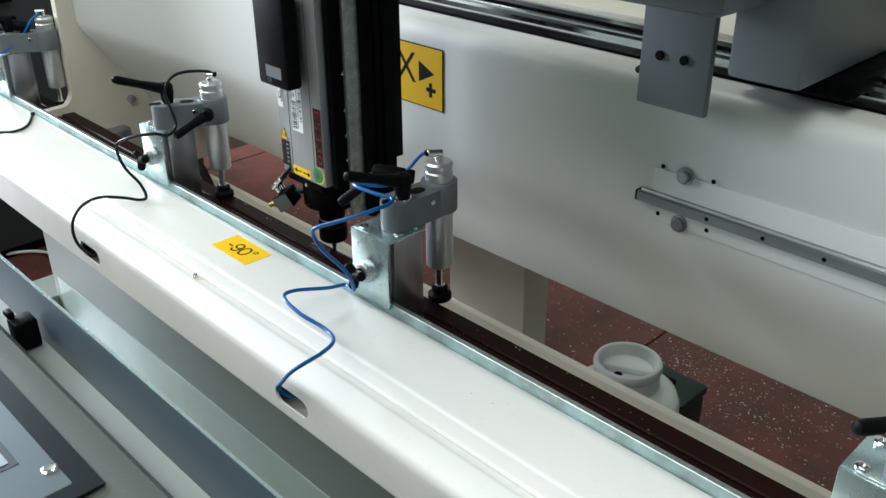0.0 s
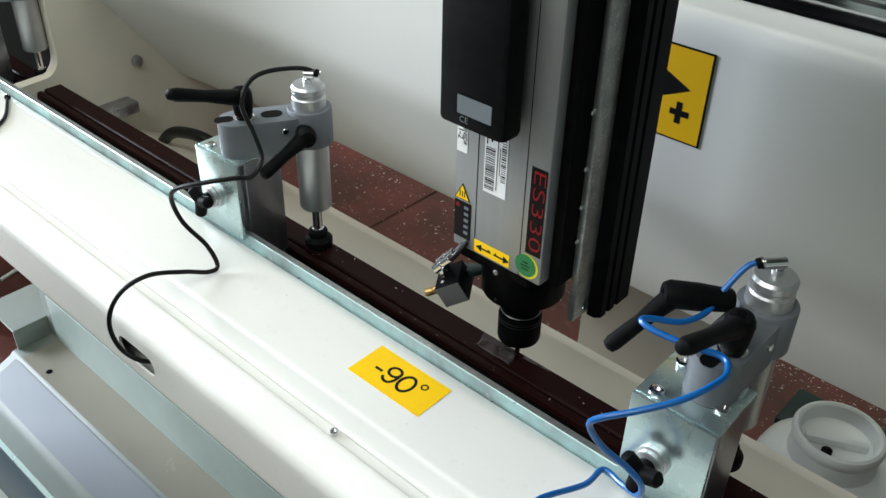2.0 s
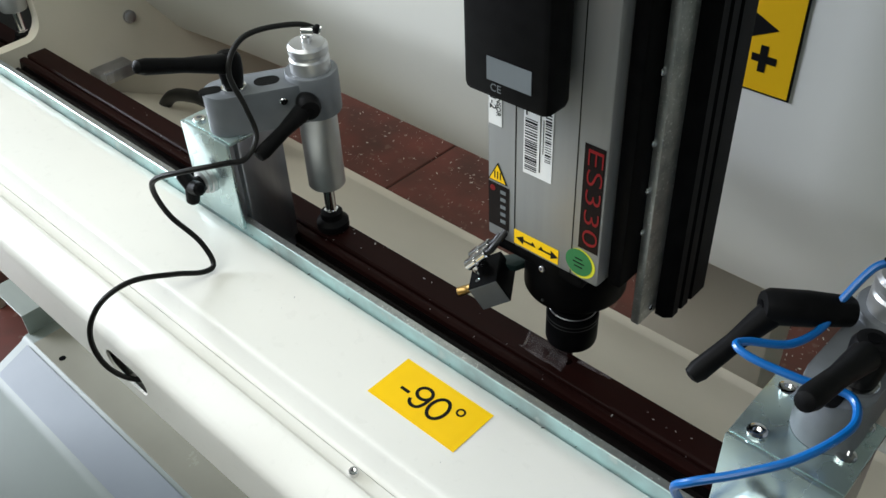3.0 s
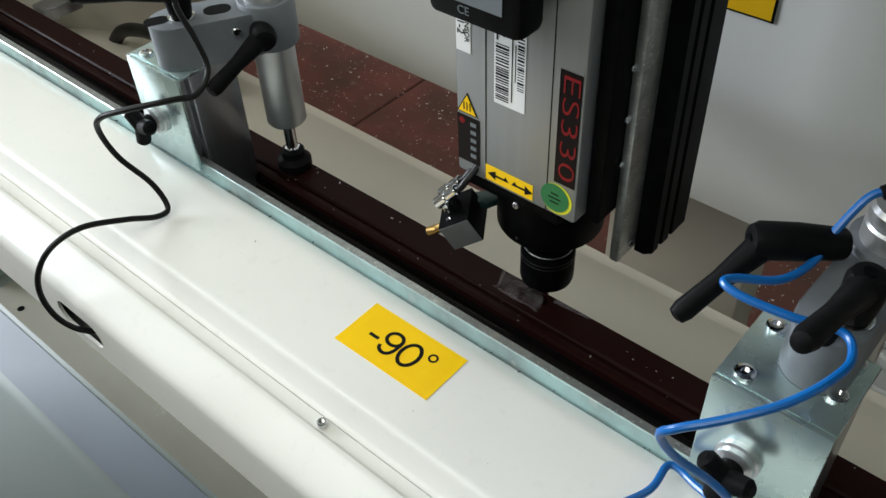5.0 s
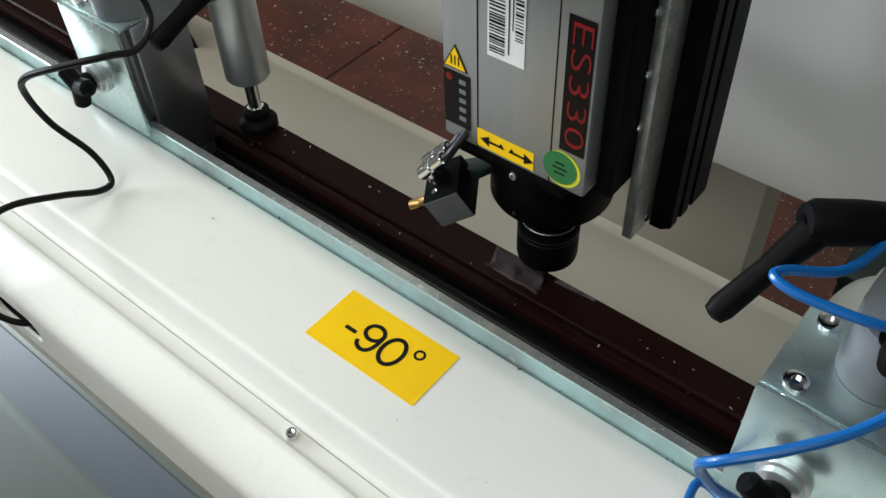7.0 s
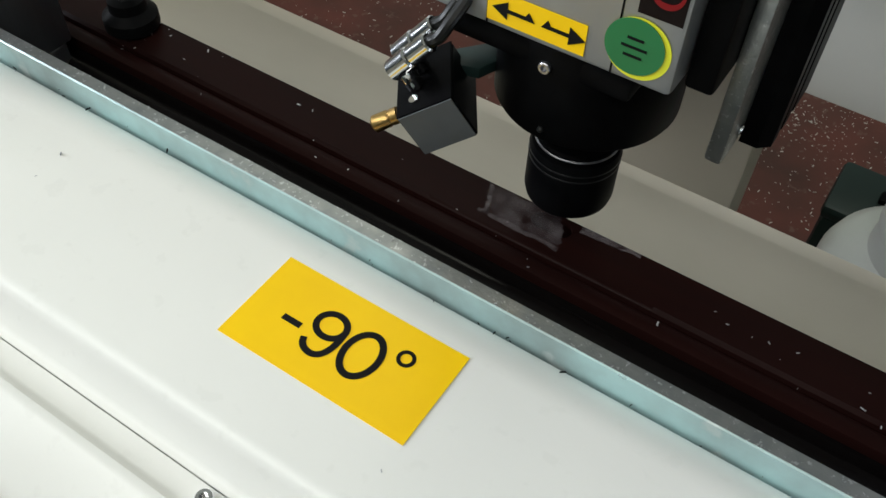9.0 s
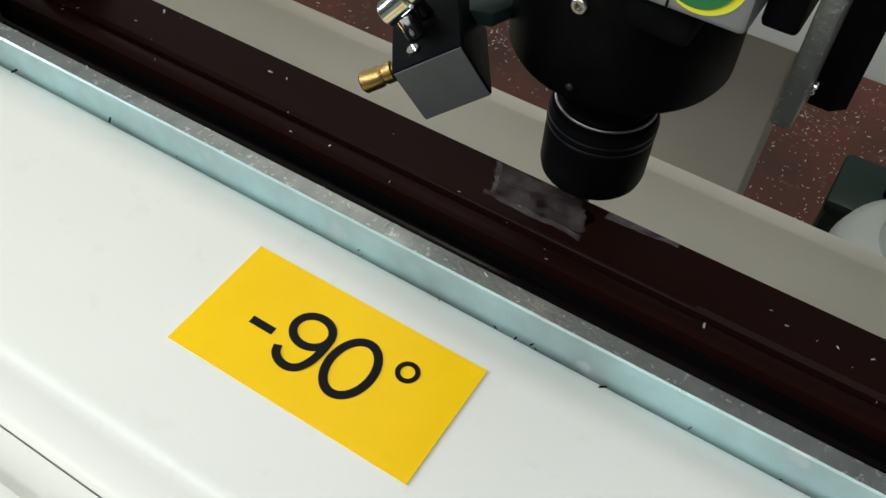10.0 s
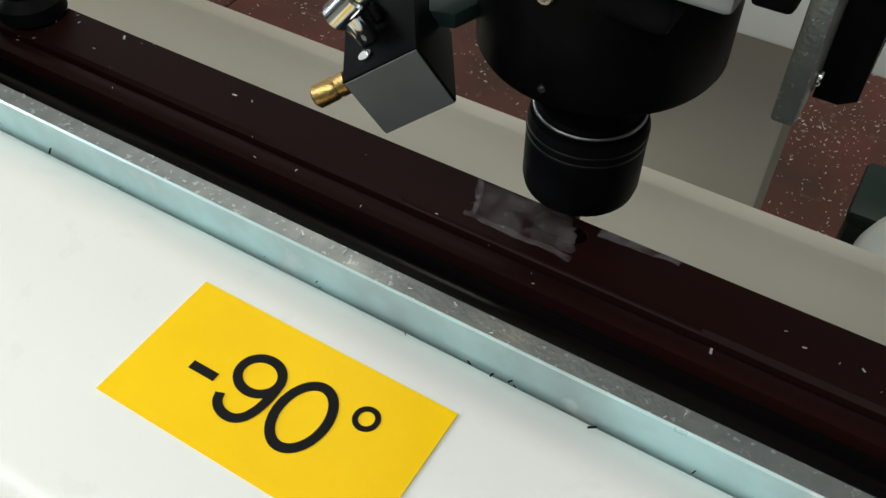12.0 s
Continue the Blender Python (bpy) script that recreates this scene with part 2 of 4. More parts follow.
def stadium(a, b, ra, rb, n=14):
    """The (x, y) outline round two discs."""
    a, b = Vector(a), Vector(b)
    ang = math.atan2(b.y - a.y, b.x - a.x)
    out = [(a.x + ra * math.cos(ang + math.pi / 2 + math.pi * i / n), a.y + ra * math.sin(ang + math.pi / 2 + math.pi * i / n)) for i in range(n + 1)]
    out += [(b.x + rb * math.cos(ang - math.pi / 2 + math.pi * i / n), b.y + rb * math.sin(ang - math.pi / 2 + math.pi * i / n)) for i in range(n + 1)]
    return out


def lettering(name, text, size, m, mat, parent, label="", thick=0.0002, squeeze=1.0, thin=0.0):
    """Words in the built-in font as a mesh, lying in the plane of m, centred."""
    cu = bpy.data.curves.new(name, "FONT")
    cu.body, cu.size, cu.align_x, cu.align_y, cu.extrude = text, size, "CENTER", "CENTER", thick
    cu.resolution_u, cu.offset = 6, thin
    tmp = new(name + "_line", cu)
    bpy.context.view_layer.update()
    me = bpy.data.meshes.new_from_object(tmp.evaluated_get(bpy.context.evaluated_depsgraph_get()))
    bpy.data.objects.remove(tmp)
    bpy.data.curves.remove(cu)
    me.name = name
    me.transform(m @ Matrix.Diagonal((squeeze, 1, 1, 1)))
    me.materials.clear()
    me.materials.append(mat)
    ob = new(name, me)
    ob.parent = parent
    return tagged(ob, label) if label else ob


def outline_plate(points, m, thick, bm=None):
    """A flat shape given by (x, y) corners, of a thickness, set by m."""
    bm = slab(points, 0, thick, bm)
    bmesh.ops.transform(bm, matrix=m, verts=list(bm.verts))
    return bm


def band(points, width, z, thick, closed, bm=None):
    """A flat stroke of even width along (x, y) points, lying level at z."""
    bm = bm or bmesh.new()
    p, k, rows = [Vector(q) for q in points], len(points), []
    for i, q in enumerate(p):
        a, b = (p[i - 1], p[(i + 1) % k]) if closed else (p[max(i - 1, 0)], p[min(i + 1, k - 1)])
        d = (b - a).normalized() * width / 2
        rows.append([bm.verts.new((q.x + sx * -d.y, q.y + sx * d.x, h)) for sx, h in ((-1, z), (1, z), (1, z + thick), (-1, z + thick))])
    for i in range(k if closed else k - 1):
        a, b = rows[i], rows[(i + 1) % k]
        for c in range(4):
            bm.faces.new((a[c], a[(c + 1) % 4], b[(c + 1) % 4], b[c]))
    if not closed:
        bm.faces.new(rows[0])
        bm.faces.new(rows[-1])
    return bm


def dust_material(name, least, most):
    """Thin patchy dust that lets the foil show through."""
    m = material(name, (0.20, 0.17, 0.18), 0.75, second=(0.09, 0.07, 0.075), scale=160, amount=0.9, fine=(0.5, 0.48, 0.5), fine_scale=420, fine_amount=0.5)
    n, l = m.node_tree.nodes, m.node_tree.links
    t = n.new("ShaderNodeTexNoise")
    t.inputs["Scale"].default_value, t.inputs["Detail"].default_value = 110, 5
    r = n.new("ShaderNodeMapRange")
    r.inputs[1].default_value, r.inputs[2].default_value, r.inputs[3].default_value, r.inputs[4].default_value = 0.34, 0.68, least, most
    l.new(n["Texture Coordinate"].outputs["Object"], t.inputs[0])
    l.new(t.outputs[0], r.inputs[0])
    l.new(r.outputs[0], n["Principled BSDF"].inputs["Alpha"])
    return m


DUST = dust_material("dust_film", 0.05, 0.6)
THINDUST = dust_material("thin_dust_film", 0.02, 0.26)


def face_with_slot(bm, to3, u0, u1, v0, v1, cu, cv, hl, hh, deep, n=10):
    """A flat face with a rounded slot through it: to3(u, v, depth) gives the place."""
    ring = []
    for i in range(n + 1):
        a = -math.pi / 2 + math.pi * i / n
        ring.append((cu + hl - hh + hh * math.cos(a), cv + hh * math.sin(a)))
    for i in range(n + 1):
        a = math.pi / 2 + math.pi * i / n
        ring.append((cu - hl + hh + hh * math.cos(a), cv + hh * math.sin(a)))
    outer = []
    for u, v in ring:
        du, dv = u - cu, v - cv
        k = min((((u1 if du > 0 else u0) - cu) / du) if abs(du) > 1e-9 else 1e9, (((v1 if dv > 0 else v0) - cv) / dv) if abs(dv) > 1e-9 else 1e9)
        outer.append((cu + du * k, cv + dv * k))
    a = [bm.verts.new(to3(u, v, 0)) for u, v in ring]
    b = [bm.verts.new(to3(u, v, 0)) for u, v in outer]
    c = [bm.verts.new(to3(u, v, deep)) for u, v in ring]
    k = len(ring)
    for i in range(k):
        j = (i + 1) % k
        bm.faces.new((a[i], a[j], b[j], b[i]))
        bm.faces.new((a[i], a[j], c[j], c[i]))
    for u, v in ((u0, v0), (u1, v0), (u1, v1), (u0, v1)):
        near = sorted(range(k), key=lambda i: (outer[i][0] - u) ** 2 + (outer[i][1] - v) ** 2)
        i = near[0]
        # close the corner between the two neighbouring rays that end on different sides
        for p, q in ((i, (i + 1) % k), ((i - 1) % k, i)):
            (pu, pv), (qu, qv) = outer[p], outer[q]
            if abs(pu - qu) > 1e-6 and abs(pv - qv) > 1e-6:
                bm.faces.new((b[p], b[q], bm.verts.new(to3(u, v, 0))))
    return bm


# ---- the hall ----
def hall():
    fl = thing("floor", "red-brown tiled workshop floor strewn with pale chips", "floor", kind="structure")
    part("screed", box((-8, -5, -0.12), (5, 7, -0.006)), JOINT, fl, smooth=0)
    width, length, gap = 1.14, 2.28, 0.006
    tiles = {}
    for i in range(-5, 6):
        for j in range(-3, 3):
            x0, y0 = -2.268 + i * width, 0.9 + j * length
            if x0 < -7.6 or x0 > 4.2:
                continue
            if "mesh" not in tiles:
                ob = part("tile", box((gap / 2, gap / 2, -0.02), (width - gap / 2, length - gap / 2, 0.0), 0.003, seg=1), FLOOR_TILE, fl, smooth=0)
                tiles["mesh"] = ob.data
            else:
                ob = new("tile", tiles["mesh"])
                ob.parent = fl
            ob.location = (x0, y0, 0)
    walls = {"wall_north": ((-8, 7, -0.1), (5, 7.2, 4.6)), "wall_south": ((-8, -5.2, -0.1), (5, -5, 4.6)), "wall_east": ((5, -5, -0.1), (5.2, 7, 4.6))}
    for name, (lo, hi) in walls.items():
        tagged(part(name, box(lo, hi), WALLPAINT, smooth=0), "plain greyish painted workshop wall", "wall", kind="structure")
    bm = box((-8.2, -5, -0.1), (-8, 7, 1.4))
    box((-8.2, -5, 3.7), (-8, 7, 4.6), bm=bm)
    box((-8.2, -5, 1.4), (-8, -3.8, 3.7), bm=bm)
    box((-8.2, 1.4, 1.4), (-8, 7, 3.7), bm=bm)
    tagged(part("wall_west", bm, WALLPAINT, smooth=0), "plain greyish workshop wall with a window opening", "wall", kind="structure")
    tagged(part("ceiling", box((-8.2, -5.2, 4.6), (5.2, 7.2, 4.8)), CEILING, smooth=0), "pale grey workshop ceiling", "ceiling", kind="structure")
    cab = thing("cabinet", "dark slate-grey machine cabinet standing behind the end plate", "cabinet", (-3.5, 0.9, 0))
    part("body", box((-0.35, -0.55, 0.04), (0.35, 0.75, 1.75), 0.01), DARKPAINT, cab)
    part("plinth", box((-0.33, -0.53, 0), (0.33, 0.73, 0.04)), BLACK, cab)
    for k in range(3):
        part("shelf_bar", box((0.352, -0.5, 0.86 + 0.075 * k), (0.375, 0.1, 0.885 + 0.075 * k), 0.003), BLACKMETAL, cab)


# ---- machine bed, table and front ----
X0, X1 = -3.1, 1.5


def table():
    t = thing("machine_table", "white enamelled sheet-metal machine table with a long groove", "machine table")
    rear = [(0.595, 0.80), (0.595, 0.9095), (0.594, 0.9108), (0.5905, 0.9132), (0.586, 0.9160), (0.581, 0.9183), (0.576, 0.9196), (0.571, 0.92), (0.490, 0.92), (0.4865, 0.9194), (0.4840, 0.9178), (0.4824, 0.9152), (0.4757, 0.9008), (0.4742, 0.8990), (0.4722, 0.8984), (0.4706, 0.8984), (0.4706, 0.80)]
    part("rear_sheet", prism(rear, X0, X1), WHITE, t)
    bm = bmesh.new()
    sheet = [(0.4700, 0.80), (0.4700, 0.8978), (0.4605, 0.8976), (0.4588, 0.8984), (0.4575, 0.9006), (0.4552, 0.9034), (0.4528, 0.9040), (0.4502, 0.9032), (0.4260, 0.8895), (0.4220, 0.8865), (0.4195, 0.8825), (0.4185, 0.8775), (0.4185, 0.870)]
    low = [(0.4185, 0.818), (0.4195, 0.8145), (0.423, 0.813), (0.4700, 0.813)]
    for run in (sheet, low):
        a = [bm.verts.new((X0, y, z)) for y, z in run]
        b = [bm.verts.new((X1, y, z)) for y, z in run]
        for i in range(len(run) - 1):
            bm.faces.new((a[i], a[i + 1], b[i + 1], b[i]))
    holes = [-1.927, -1.322, -0.714, -0.105]
    at = X0
    for h in holes:
        for lo, hi in ((at, h - 0.06),):
            box((lo, 0.4185, 0.8181), (hi, 0.4205, 0.8699), bm=bm)
        face_with_slot(bm, lambda u, v, d: (u, 0.4185 + d, v), h - 0.06, h + 0.06, 0.818, 0.87, h, 0.848, 0.037, 0.0145, 0.003)
        at = h + 0.06
    box((at, 0.4185, 0.8181), (X1, 0.4205, 0.8699), bm=bm)
    part("front_apron", bm, WHITE, t, "white apron with oval cable holes")
    # dark sheet behind the oval holes puts the hollow's shade into colour
    part("inner_web", box((X0, 0.456, 0.80), (X1, 0.4575, 0.895)), DARKPAINT, t, smooth=0)
    for x in (-1.0262,):
        s = part("socket_screw", lathe([(0.0042, 0), (0.0042, 0.0045), (0.0036, 0.0052), (0.0022, 0.0052), (0.0022, 0.003)], (x, 0.4640, 0.8977), (0, 0, 1), 18), CHROME, t, "small bright socket screw")
    for x in (-2.7, -1.1, 0.6):
        part("leg", box((x - 0.06, 0.609, 0), (x + 0.06, 0.628, 0.797), 0.004), CREAM, t)
    f = tagged(part("fence_plate", box((X0, 0.5965, 0.80), (X1, 0.6045, 0.927), 0.0007, seg=1), ZINCSTRIP, smooth=0), "upright zinc-plated steel strip along the table edge", "steel strip")
    part("worn_edge", box((X0, 0.5972, 0.9266), (X1, 0.6041, 0.9274)), ZINC_WORN, f, "scratched worn upper edge", smooth=0)


def degree_label():
    lab = thing("degree_label", "yellow vinyl label with black angle figures stuck on the table", "label", (-1.0175, 0.546, 0.9201))
    part("vinyl", box((-0.05, -0.0252, 0), (0.05, 0.0252, 0.0003)), YELLOW, lab, smooth=0)
    z = 0.0003

    def ellipse(cx, cy, rx, ry, n=40):
        return [(cx + rx * math.cos(2 * math.pi * k / n), cy + ry * math.sin(2 * math.pi * k / n)) for k in range(n)]
    part("minus_sign", box((-0.0310, -0.0045, z), (-0.0210, -0.0014, z + 0.0002)), INK, lab, smooth=0)
    nine = band(ellipse(-0.0096, 0.0047, 0.0073, 0.0064), 0.0031, z, 0.0002, True)
    tail = [(-0.0023, 0.0060), (-0.0020, 0.0020), (-0.0021, -0.0020), (-0.0029, -0.0062), (-0.0046, -0.0096), (-0.0072, -0.0114), (-0.0101, -0.0117), (-0.0130, -0.0108), (-0.0151, -0.0090), (-0.0162, -0.0064)]
    band([(q.x, q.y) for q in smooth_path([(x, y, 0) for x, y in tail], 4)], 0.0031, z + 0.00003, 0.0002, False, nine)
    part("figure_nine", nine, INK, lab, "black printed figure", smooth=0)
    part("figure_nought", band(ellipse(0.0104, -0.0001, 0.0082, 0.0116), 0.0032, z, 0.0002, True), INK, lab, "black printed figure", smooth=0)
    part("degree_ring", band(ellipse(0.0275, 0.0093, 0.0035, 0.0035, 28), 0.0018, z, 0.0002, True), INK, lab, smooth=0)


def profile():
    p = thing("workpiece_profile", "dark brown foil-covered window profile lying in the clamps", "profile")
    a, b = -2.9, 1.3
    z = 0.874
    # solid lower body, stepped front and the brown upper deck round the milled slot
    step = [(0.617, 0.806), (0.617, 0.846), (0.619, 0.848), (0.636, 0.848), (0.637, 0.852), (0.648, 0.852), (0.650, 0.858), (0.654, 0.8605), (0.6575, 0.8605), (0.659, 0.857), (0.661, 0.857), (0.6625, 0.866), (0.6625, 0.806)]
    part("gasket_side", prism(step, a, b), GASKET, p, "black stepped gasket side")
    deck = [(0.663, 0.806), (0.663, 0.8685), (0.664, 0.8715), (0.6665, 0.8725), (0.6725, 0.8725), (0.674, 0.8715), (0.6745, 0.8685), (0.6765, 0.8685), (0.677, 0.872), (0.679, z), (0.7075, z), (0.709, z - 0.0015), (0.709, 0.806)]
    lo, hi = -1.06, -0.92
    part("deck", prism(deck, a, lo), BROWN, p, "dark brown foil deck")
    part("deck", prism(deck, hi, b), BROWN, p, "dark brown foil deck")
    bm = bmesh.new()
    loops = [[bm.verts.new((x, y, h)) for y, h in deck] for x in (lo, hi)]
    for i in range(len(deck) - 1):
        if i != 9:
            bm.faces.new((loops[0][i], loops[0][i + 1], loops[1][i + 1], loops[1][i]))
    face_with_slot(bm, lambda u, v, d: (u, v, z - d), lo, hi, 0.679, 0.7075, -0.9915, 0.6985, 0.0125, 0.0058, 0.0025)
    bmesh.ops.remove_doubles(bm, verts=bm.verts, dist=1e-5)
    part("milled_deck", bm, BROWN, p, "dark brown foil deck with a milled slot")
    rng = random.Random(4)

    def patch(points, name, mat=DUST):
        top = 0.0003 if mat is THINDUST else 0.0005
        part(name, slab(points, z + 0.0001, z + top), mat, p, "pale smear of milling dust", smooth=0)
    left = []
    for x0, y0, x1, y1 in ((-1.034, 0.7066, -0.990, 0.7070), (-0.990, 0.7066, -0.980, 0.6900), (-0.980, 0.6870, -1.028, 0.6850), (-1.028, 0.6850, -1.037, 0.7060)):
        for i in range(12):
            t = i / 12
            left.append((x0 + (x1 - x0) * t + rng.uniform(-0.0014, 0.0014), min(y0 + (y1 - y0) * t + rng.uniform(-0.0012, 0.0012), 0.7073)))
    side = [(-1.0365 + 0.0085 * i / 10 + rng.uniform(-0.0006, 0.0006), 0.7065 - 0.0205 * i / 10) for i in range(11)]
    patch(side + [(x + 0.0022 + rng.uniform(0, 0.0014), y) for x, y in reversed(side)], "dust_line")
    patch(left, "dust_smear", THINDUST)
    low = [(-1.032 + 0.052 * i / 14, 0.6862 + 0.0004 * math.sin(i * 1.3)) for i in range(15)]
    patch(low + [(x, y - 0.0022 - rng.uniform(0, 0.0015)) for x, y in reversed(low)], "dust_line")
    far = [(-0.976 + 0.036 * i / 10, 0.7072) for i in range(11)]
    patch(far + [(x, y - 0.0018 - 0.0022 * i / 10 - rng.uniform(0, 0.0012)) for i, (x, y) in enumerate(reversed(far))], "dust_line")


def sprinkle(name, label, count, seed, area, size, mat, height, clusters=0):
    """Loose slivers lying on a level surface."""
    rng = random.Random(seed)
    heaps = [(rng.uniform(area[0], area[1]), rng.uniform(area[2], area[3]), rng.uniform(0.03, 0.16)) for _ in range(clusters)]
    verts, faces = [], []
    for _ in range(count):
        s = size * rng.choice((0.4, 0.6, 0.8, 1, 1, 1.7))
        if heaps and rng.random() < 0.6:
            hx, hy, hr = rng.choice(heaps)
            px, py = rng.gauss(hx, hr), rng.gauss(hy, hr)
        else:
            px, py = rng.uniform(area[0], area[1]), rng.uniform(area[2], area[3])
        m = pose(px, py, height + s * 0.2, rng.uniform(-12, 12), rng.uniform(-10, 10), rng.uniform(0, 180))
        k, w = len(verts), s * rng.uniform(0.15, 0.4)
        for z in (-0.12 * s, 0.15 * s):
            verts += [m @ Vector(v) for v in ((-s, -w, z), (s, -w * 0.7, z), (s * 0.9, w, z), (-s * 0.8, w * 0.8, z))]
        faces += [(k, k + 3, k + 2, k + 1), (k + 4, k + 5, k + 6, k + 7), (k, k + 1, k + 5, k + 4), (k + 1, k + 2, k + 6, k + 5), (k + 2, k + 3, k + 7, k + 6), (k + 3, k, k + 4, k + 7)]
    me = bpy.data.meshes.new(name)
    me.from_pydata([tuple(v) for v in verts], [], faces)
    me.materials.append(mat)
    return tagged(new(name, me), label, "chips", kind="stuff")


def bed():
    b = thing("machine_bed", "cream enamelled chute sheet behind the profile", "machine bed")
    sheet = [(0.612, 0.802), (0.7095, 0.802), (0.712, 0.801), (0.950, 0.6805), (0.957, 0.677), (0.971, 0.677), (0.971, 0.60), (0.9685, 0.60), (0.9685, 0.672), (0.955, 0.673), (0.711, 0.797), (0.612, 0.797)]
    part("chute_sheet", prism(sheet, -2.02, 1.3), CREAM, b)
    for x in (-1.7, -0.9, 0.2, 1.1):
        part("support", box((x - 0.03, 0.63, 0), (x + 0.03, 0.70, 0.797), 0.004), CREAM, b)
    # end plate with the opening for the profile
    out = [(0.60, 0.80), (0.70, 0.79), (0.95, 0.66), (1.45, 0.66), (1.45, 1.75), (0.722, 1.75), (0.713, 0.925)]
    for i in range(1, 8):
        a = math.pi / 2 * i / 7
        out.append((0.713 - 0.03 * (1 - math.cos(a)), 0.925 - 0.034 * math.sin(a)))
    out += [(0.60, 0.888)]
    e = thing("end_plate", "cream painted steel end plate with a rounded cut-out", "machine end plate")
    part("plate", prism(out, -2.045, -2.022), CREAM, e)
    part("bolt", lathe([(0.011, 0), (0.011, 0.006), (0.008, 0.008), (0.004, 0.008)], (-2.022, 0.86, 0.873), (1, 0, 0), 20), STEEL, e, "dull steel bolt head")
    part("stop_block", box((-2.022, 0.765, 0.79), (-1.985, 0.83, 0.812), 0.003), STEEL, e, "grey steel block")
    h = thing("hose", "black rubber hose hanging behind the clamp", "hose")
    part("jacket", tube([(-2.02, 0.84, 0.62), (-1.98, 0.85, 0.70), (-1.93, 0.85, 0.755), (-1.87, 0.85, 0.78), (-1.80, 0.85, 0.79), (-1.72, 0.87, 0.76), (-1.66, 0.88, 0.62)], 0.011, 12), BLACKTUBE, h)


def beam():
    b = thing("gantry_beam", "long white enamelled gantry beam with a rounded lower face", "machine beam")
    out = [(1.32, 0.794), (1.008, 0.794), (1.002, 0.795), (0.996, 0.802), (0.955, 0.890), (0.924, 0.955), (0.909, 0.988), (0.901, 1.008), (0.897, 1.030), (0.897, 1.205), (0.899, 1.218), (0.904, 1.2275), (0.912, 1.2335), (0.922, 1.2355), (1.32, 1.2355)]
    # the casing flares forward where it runs into the end plate
    runs = [(-2.021, 1.0), (-1.99, 0.84), (-1.95, 0.66), (-1.90, 0.47), (-1.85, 0.32), (-1.79, 0.18), (-1.72, 0.08), (-1.62, 0.0), (1.5, 0.0)]
    bm, loops = bmesh.new(), []
    for x, w in runs:
        ring = []
        for y, z in out:
            k = w * max(0.0, min(1.0, (z - 0.68) / 0.34)) if y < 1.1 else 0.0
            ring.append(bm.verts.new((x, y - 0.140 * k, z + (0.060 * k if z < 1.1 else 0.0))))
        loops.append(ring)
    for a, c in zip(loops, loops[1:]):
        for i in range(len(out)):
            j = (i + 1) % len(out)
            bm.faces.new((a[i], a[j], c[j], c[i]))
    bm.faces.new(loops[0])
    bm.faces.new(loops[-1][::-1])
    part("casing", bm, BEAM, b)
    part("slot_strip", box((-2.0, 0.968, 1.236), (1.5, 1.06, 1.240)), BLACKMETAL, b, smooth=0)
    for y, w, h in ((0.985, 0.022, 0.020), (1.022, 0.016, 0.028)):
        o = [(y, 1.24), (y, 1.24 + h * 0.4), (y + w * 0.2, 1.24 + h * 0.55), (y + w * 0.05, 1.24 + h * 0.8), (y + w * 0.2, 1.24 + h), (y + w * 0.8, 1.24 + h), (y + w * 0.95, 1.24 + h * 0.8), (y + w * 0.8, 1.24 + h * 0.55), (y + w, 1.24 + h * 0.4), (y + w, 1.24)]
        part("linear_rail", prism(o, -2.0, 1.5), CHROME, b, "bright ground steel rail")
    part("back_ledge", box((-2.0, 1.09, 1.236), (1.5, 1.30, 1.262), 0.003), CREAM, b)
    g = thing("guide_rail", "short ground steel guide rail bolted to the white beam", "guide rail", (-0.5, 0.8935, 1.0755))
    rail = [(0.0, -0.008), (-0.006, -0.0085), (-0.009, -0.004), (-0.014, -0.0085), (-0.017, -0.0065), (-0.017, 0.0065), (-0.014, 0.0085), (-0.009, 0.004), (-0.006, 0.0085), (0.0, 0.008)]
    part("rail", prism(rail, 0.0, 2.0), RAILSTEEL, g, "dull ground steel rail")
    part("end_cap", box((-0.004, -0.016, -0.0075), (0.0, 0.0, 0.0075), 0.001), BLACK, g)
    part("mount_plate", box((0.012, 0.0, -0.036), (2.0, 0.0035, 0.042), 0.001), BEAM, g, "white painted mounting plate")
    for x, z in ((0.0615, 0.0425), (0.0615, -0.0285)):
        part("hex_bolt", lathe([(0.0125, 0), (0.0125, 0.002), (0.0095, 0.0022), (0.0095, 0.0075), (0.008, 0.009)], (x, 0, z), (0, -1, 0), 18), STEEL, g, "zinc hex bolt")
        for dx in (-0.035, 0.042):
            part("thread_hole", lathe([(0.0032, 0), (0.0032, 0.0007), (0.0015, 0.0007)], (x + dx, 0, z + 0.004), (0, -1, 0), 14), BLACKMETAL, g)
    for k in range(8):
        part("rail_screw", lathe([(0.003, 0), (0.003, 0.0005)], (0.11 + 0.08 * k, -0.017, 0.0), (0, -1, 0), 14), BLACKMETAL, g)
    for x0, x1 in ((-1.2, -0.966), (0.75, 0.985)):
        part("pillar", box((x0, 1.2, 0.0), (x1, 1.285, 0.793), 0.004), CREAM, b)
    # axis sign
    s = thing("axis_sign", "yellow axis sign with a black letter and arrows on the beam", "sign", (-0.993, 0.8967, 1.147))
    w, h = 0.0865, 0.0535
    part("plate", box((-w, -0.0012, -h), (w, 0, h)), INK, s, "black border", smooth=0)
    part("face", box((-w + 0.002, -0.0017, -h + 0.002), (w - 0.002, -0.0012, h - 0.002)), SIGNYELLOW, s, smooth=0)
    up = pose(0, -0.0018, 0, 90)
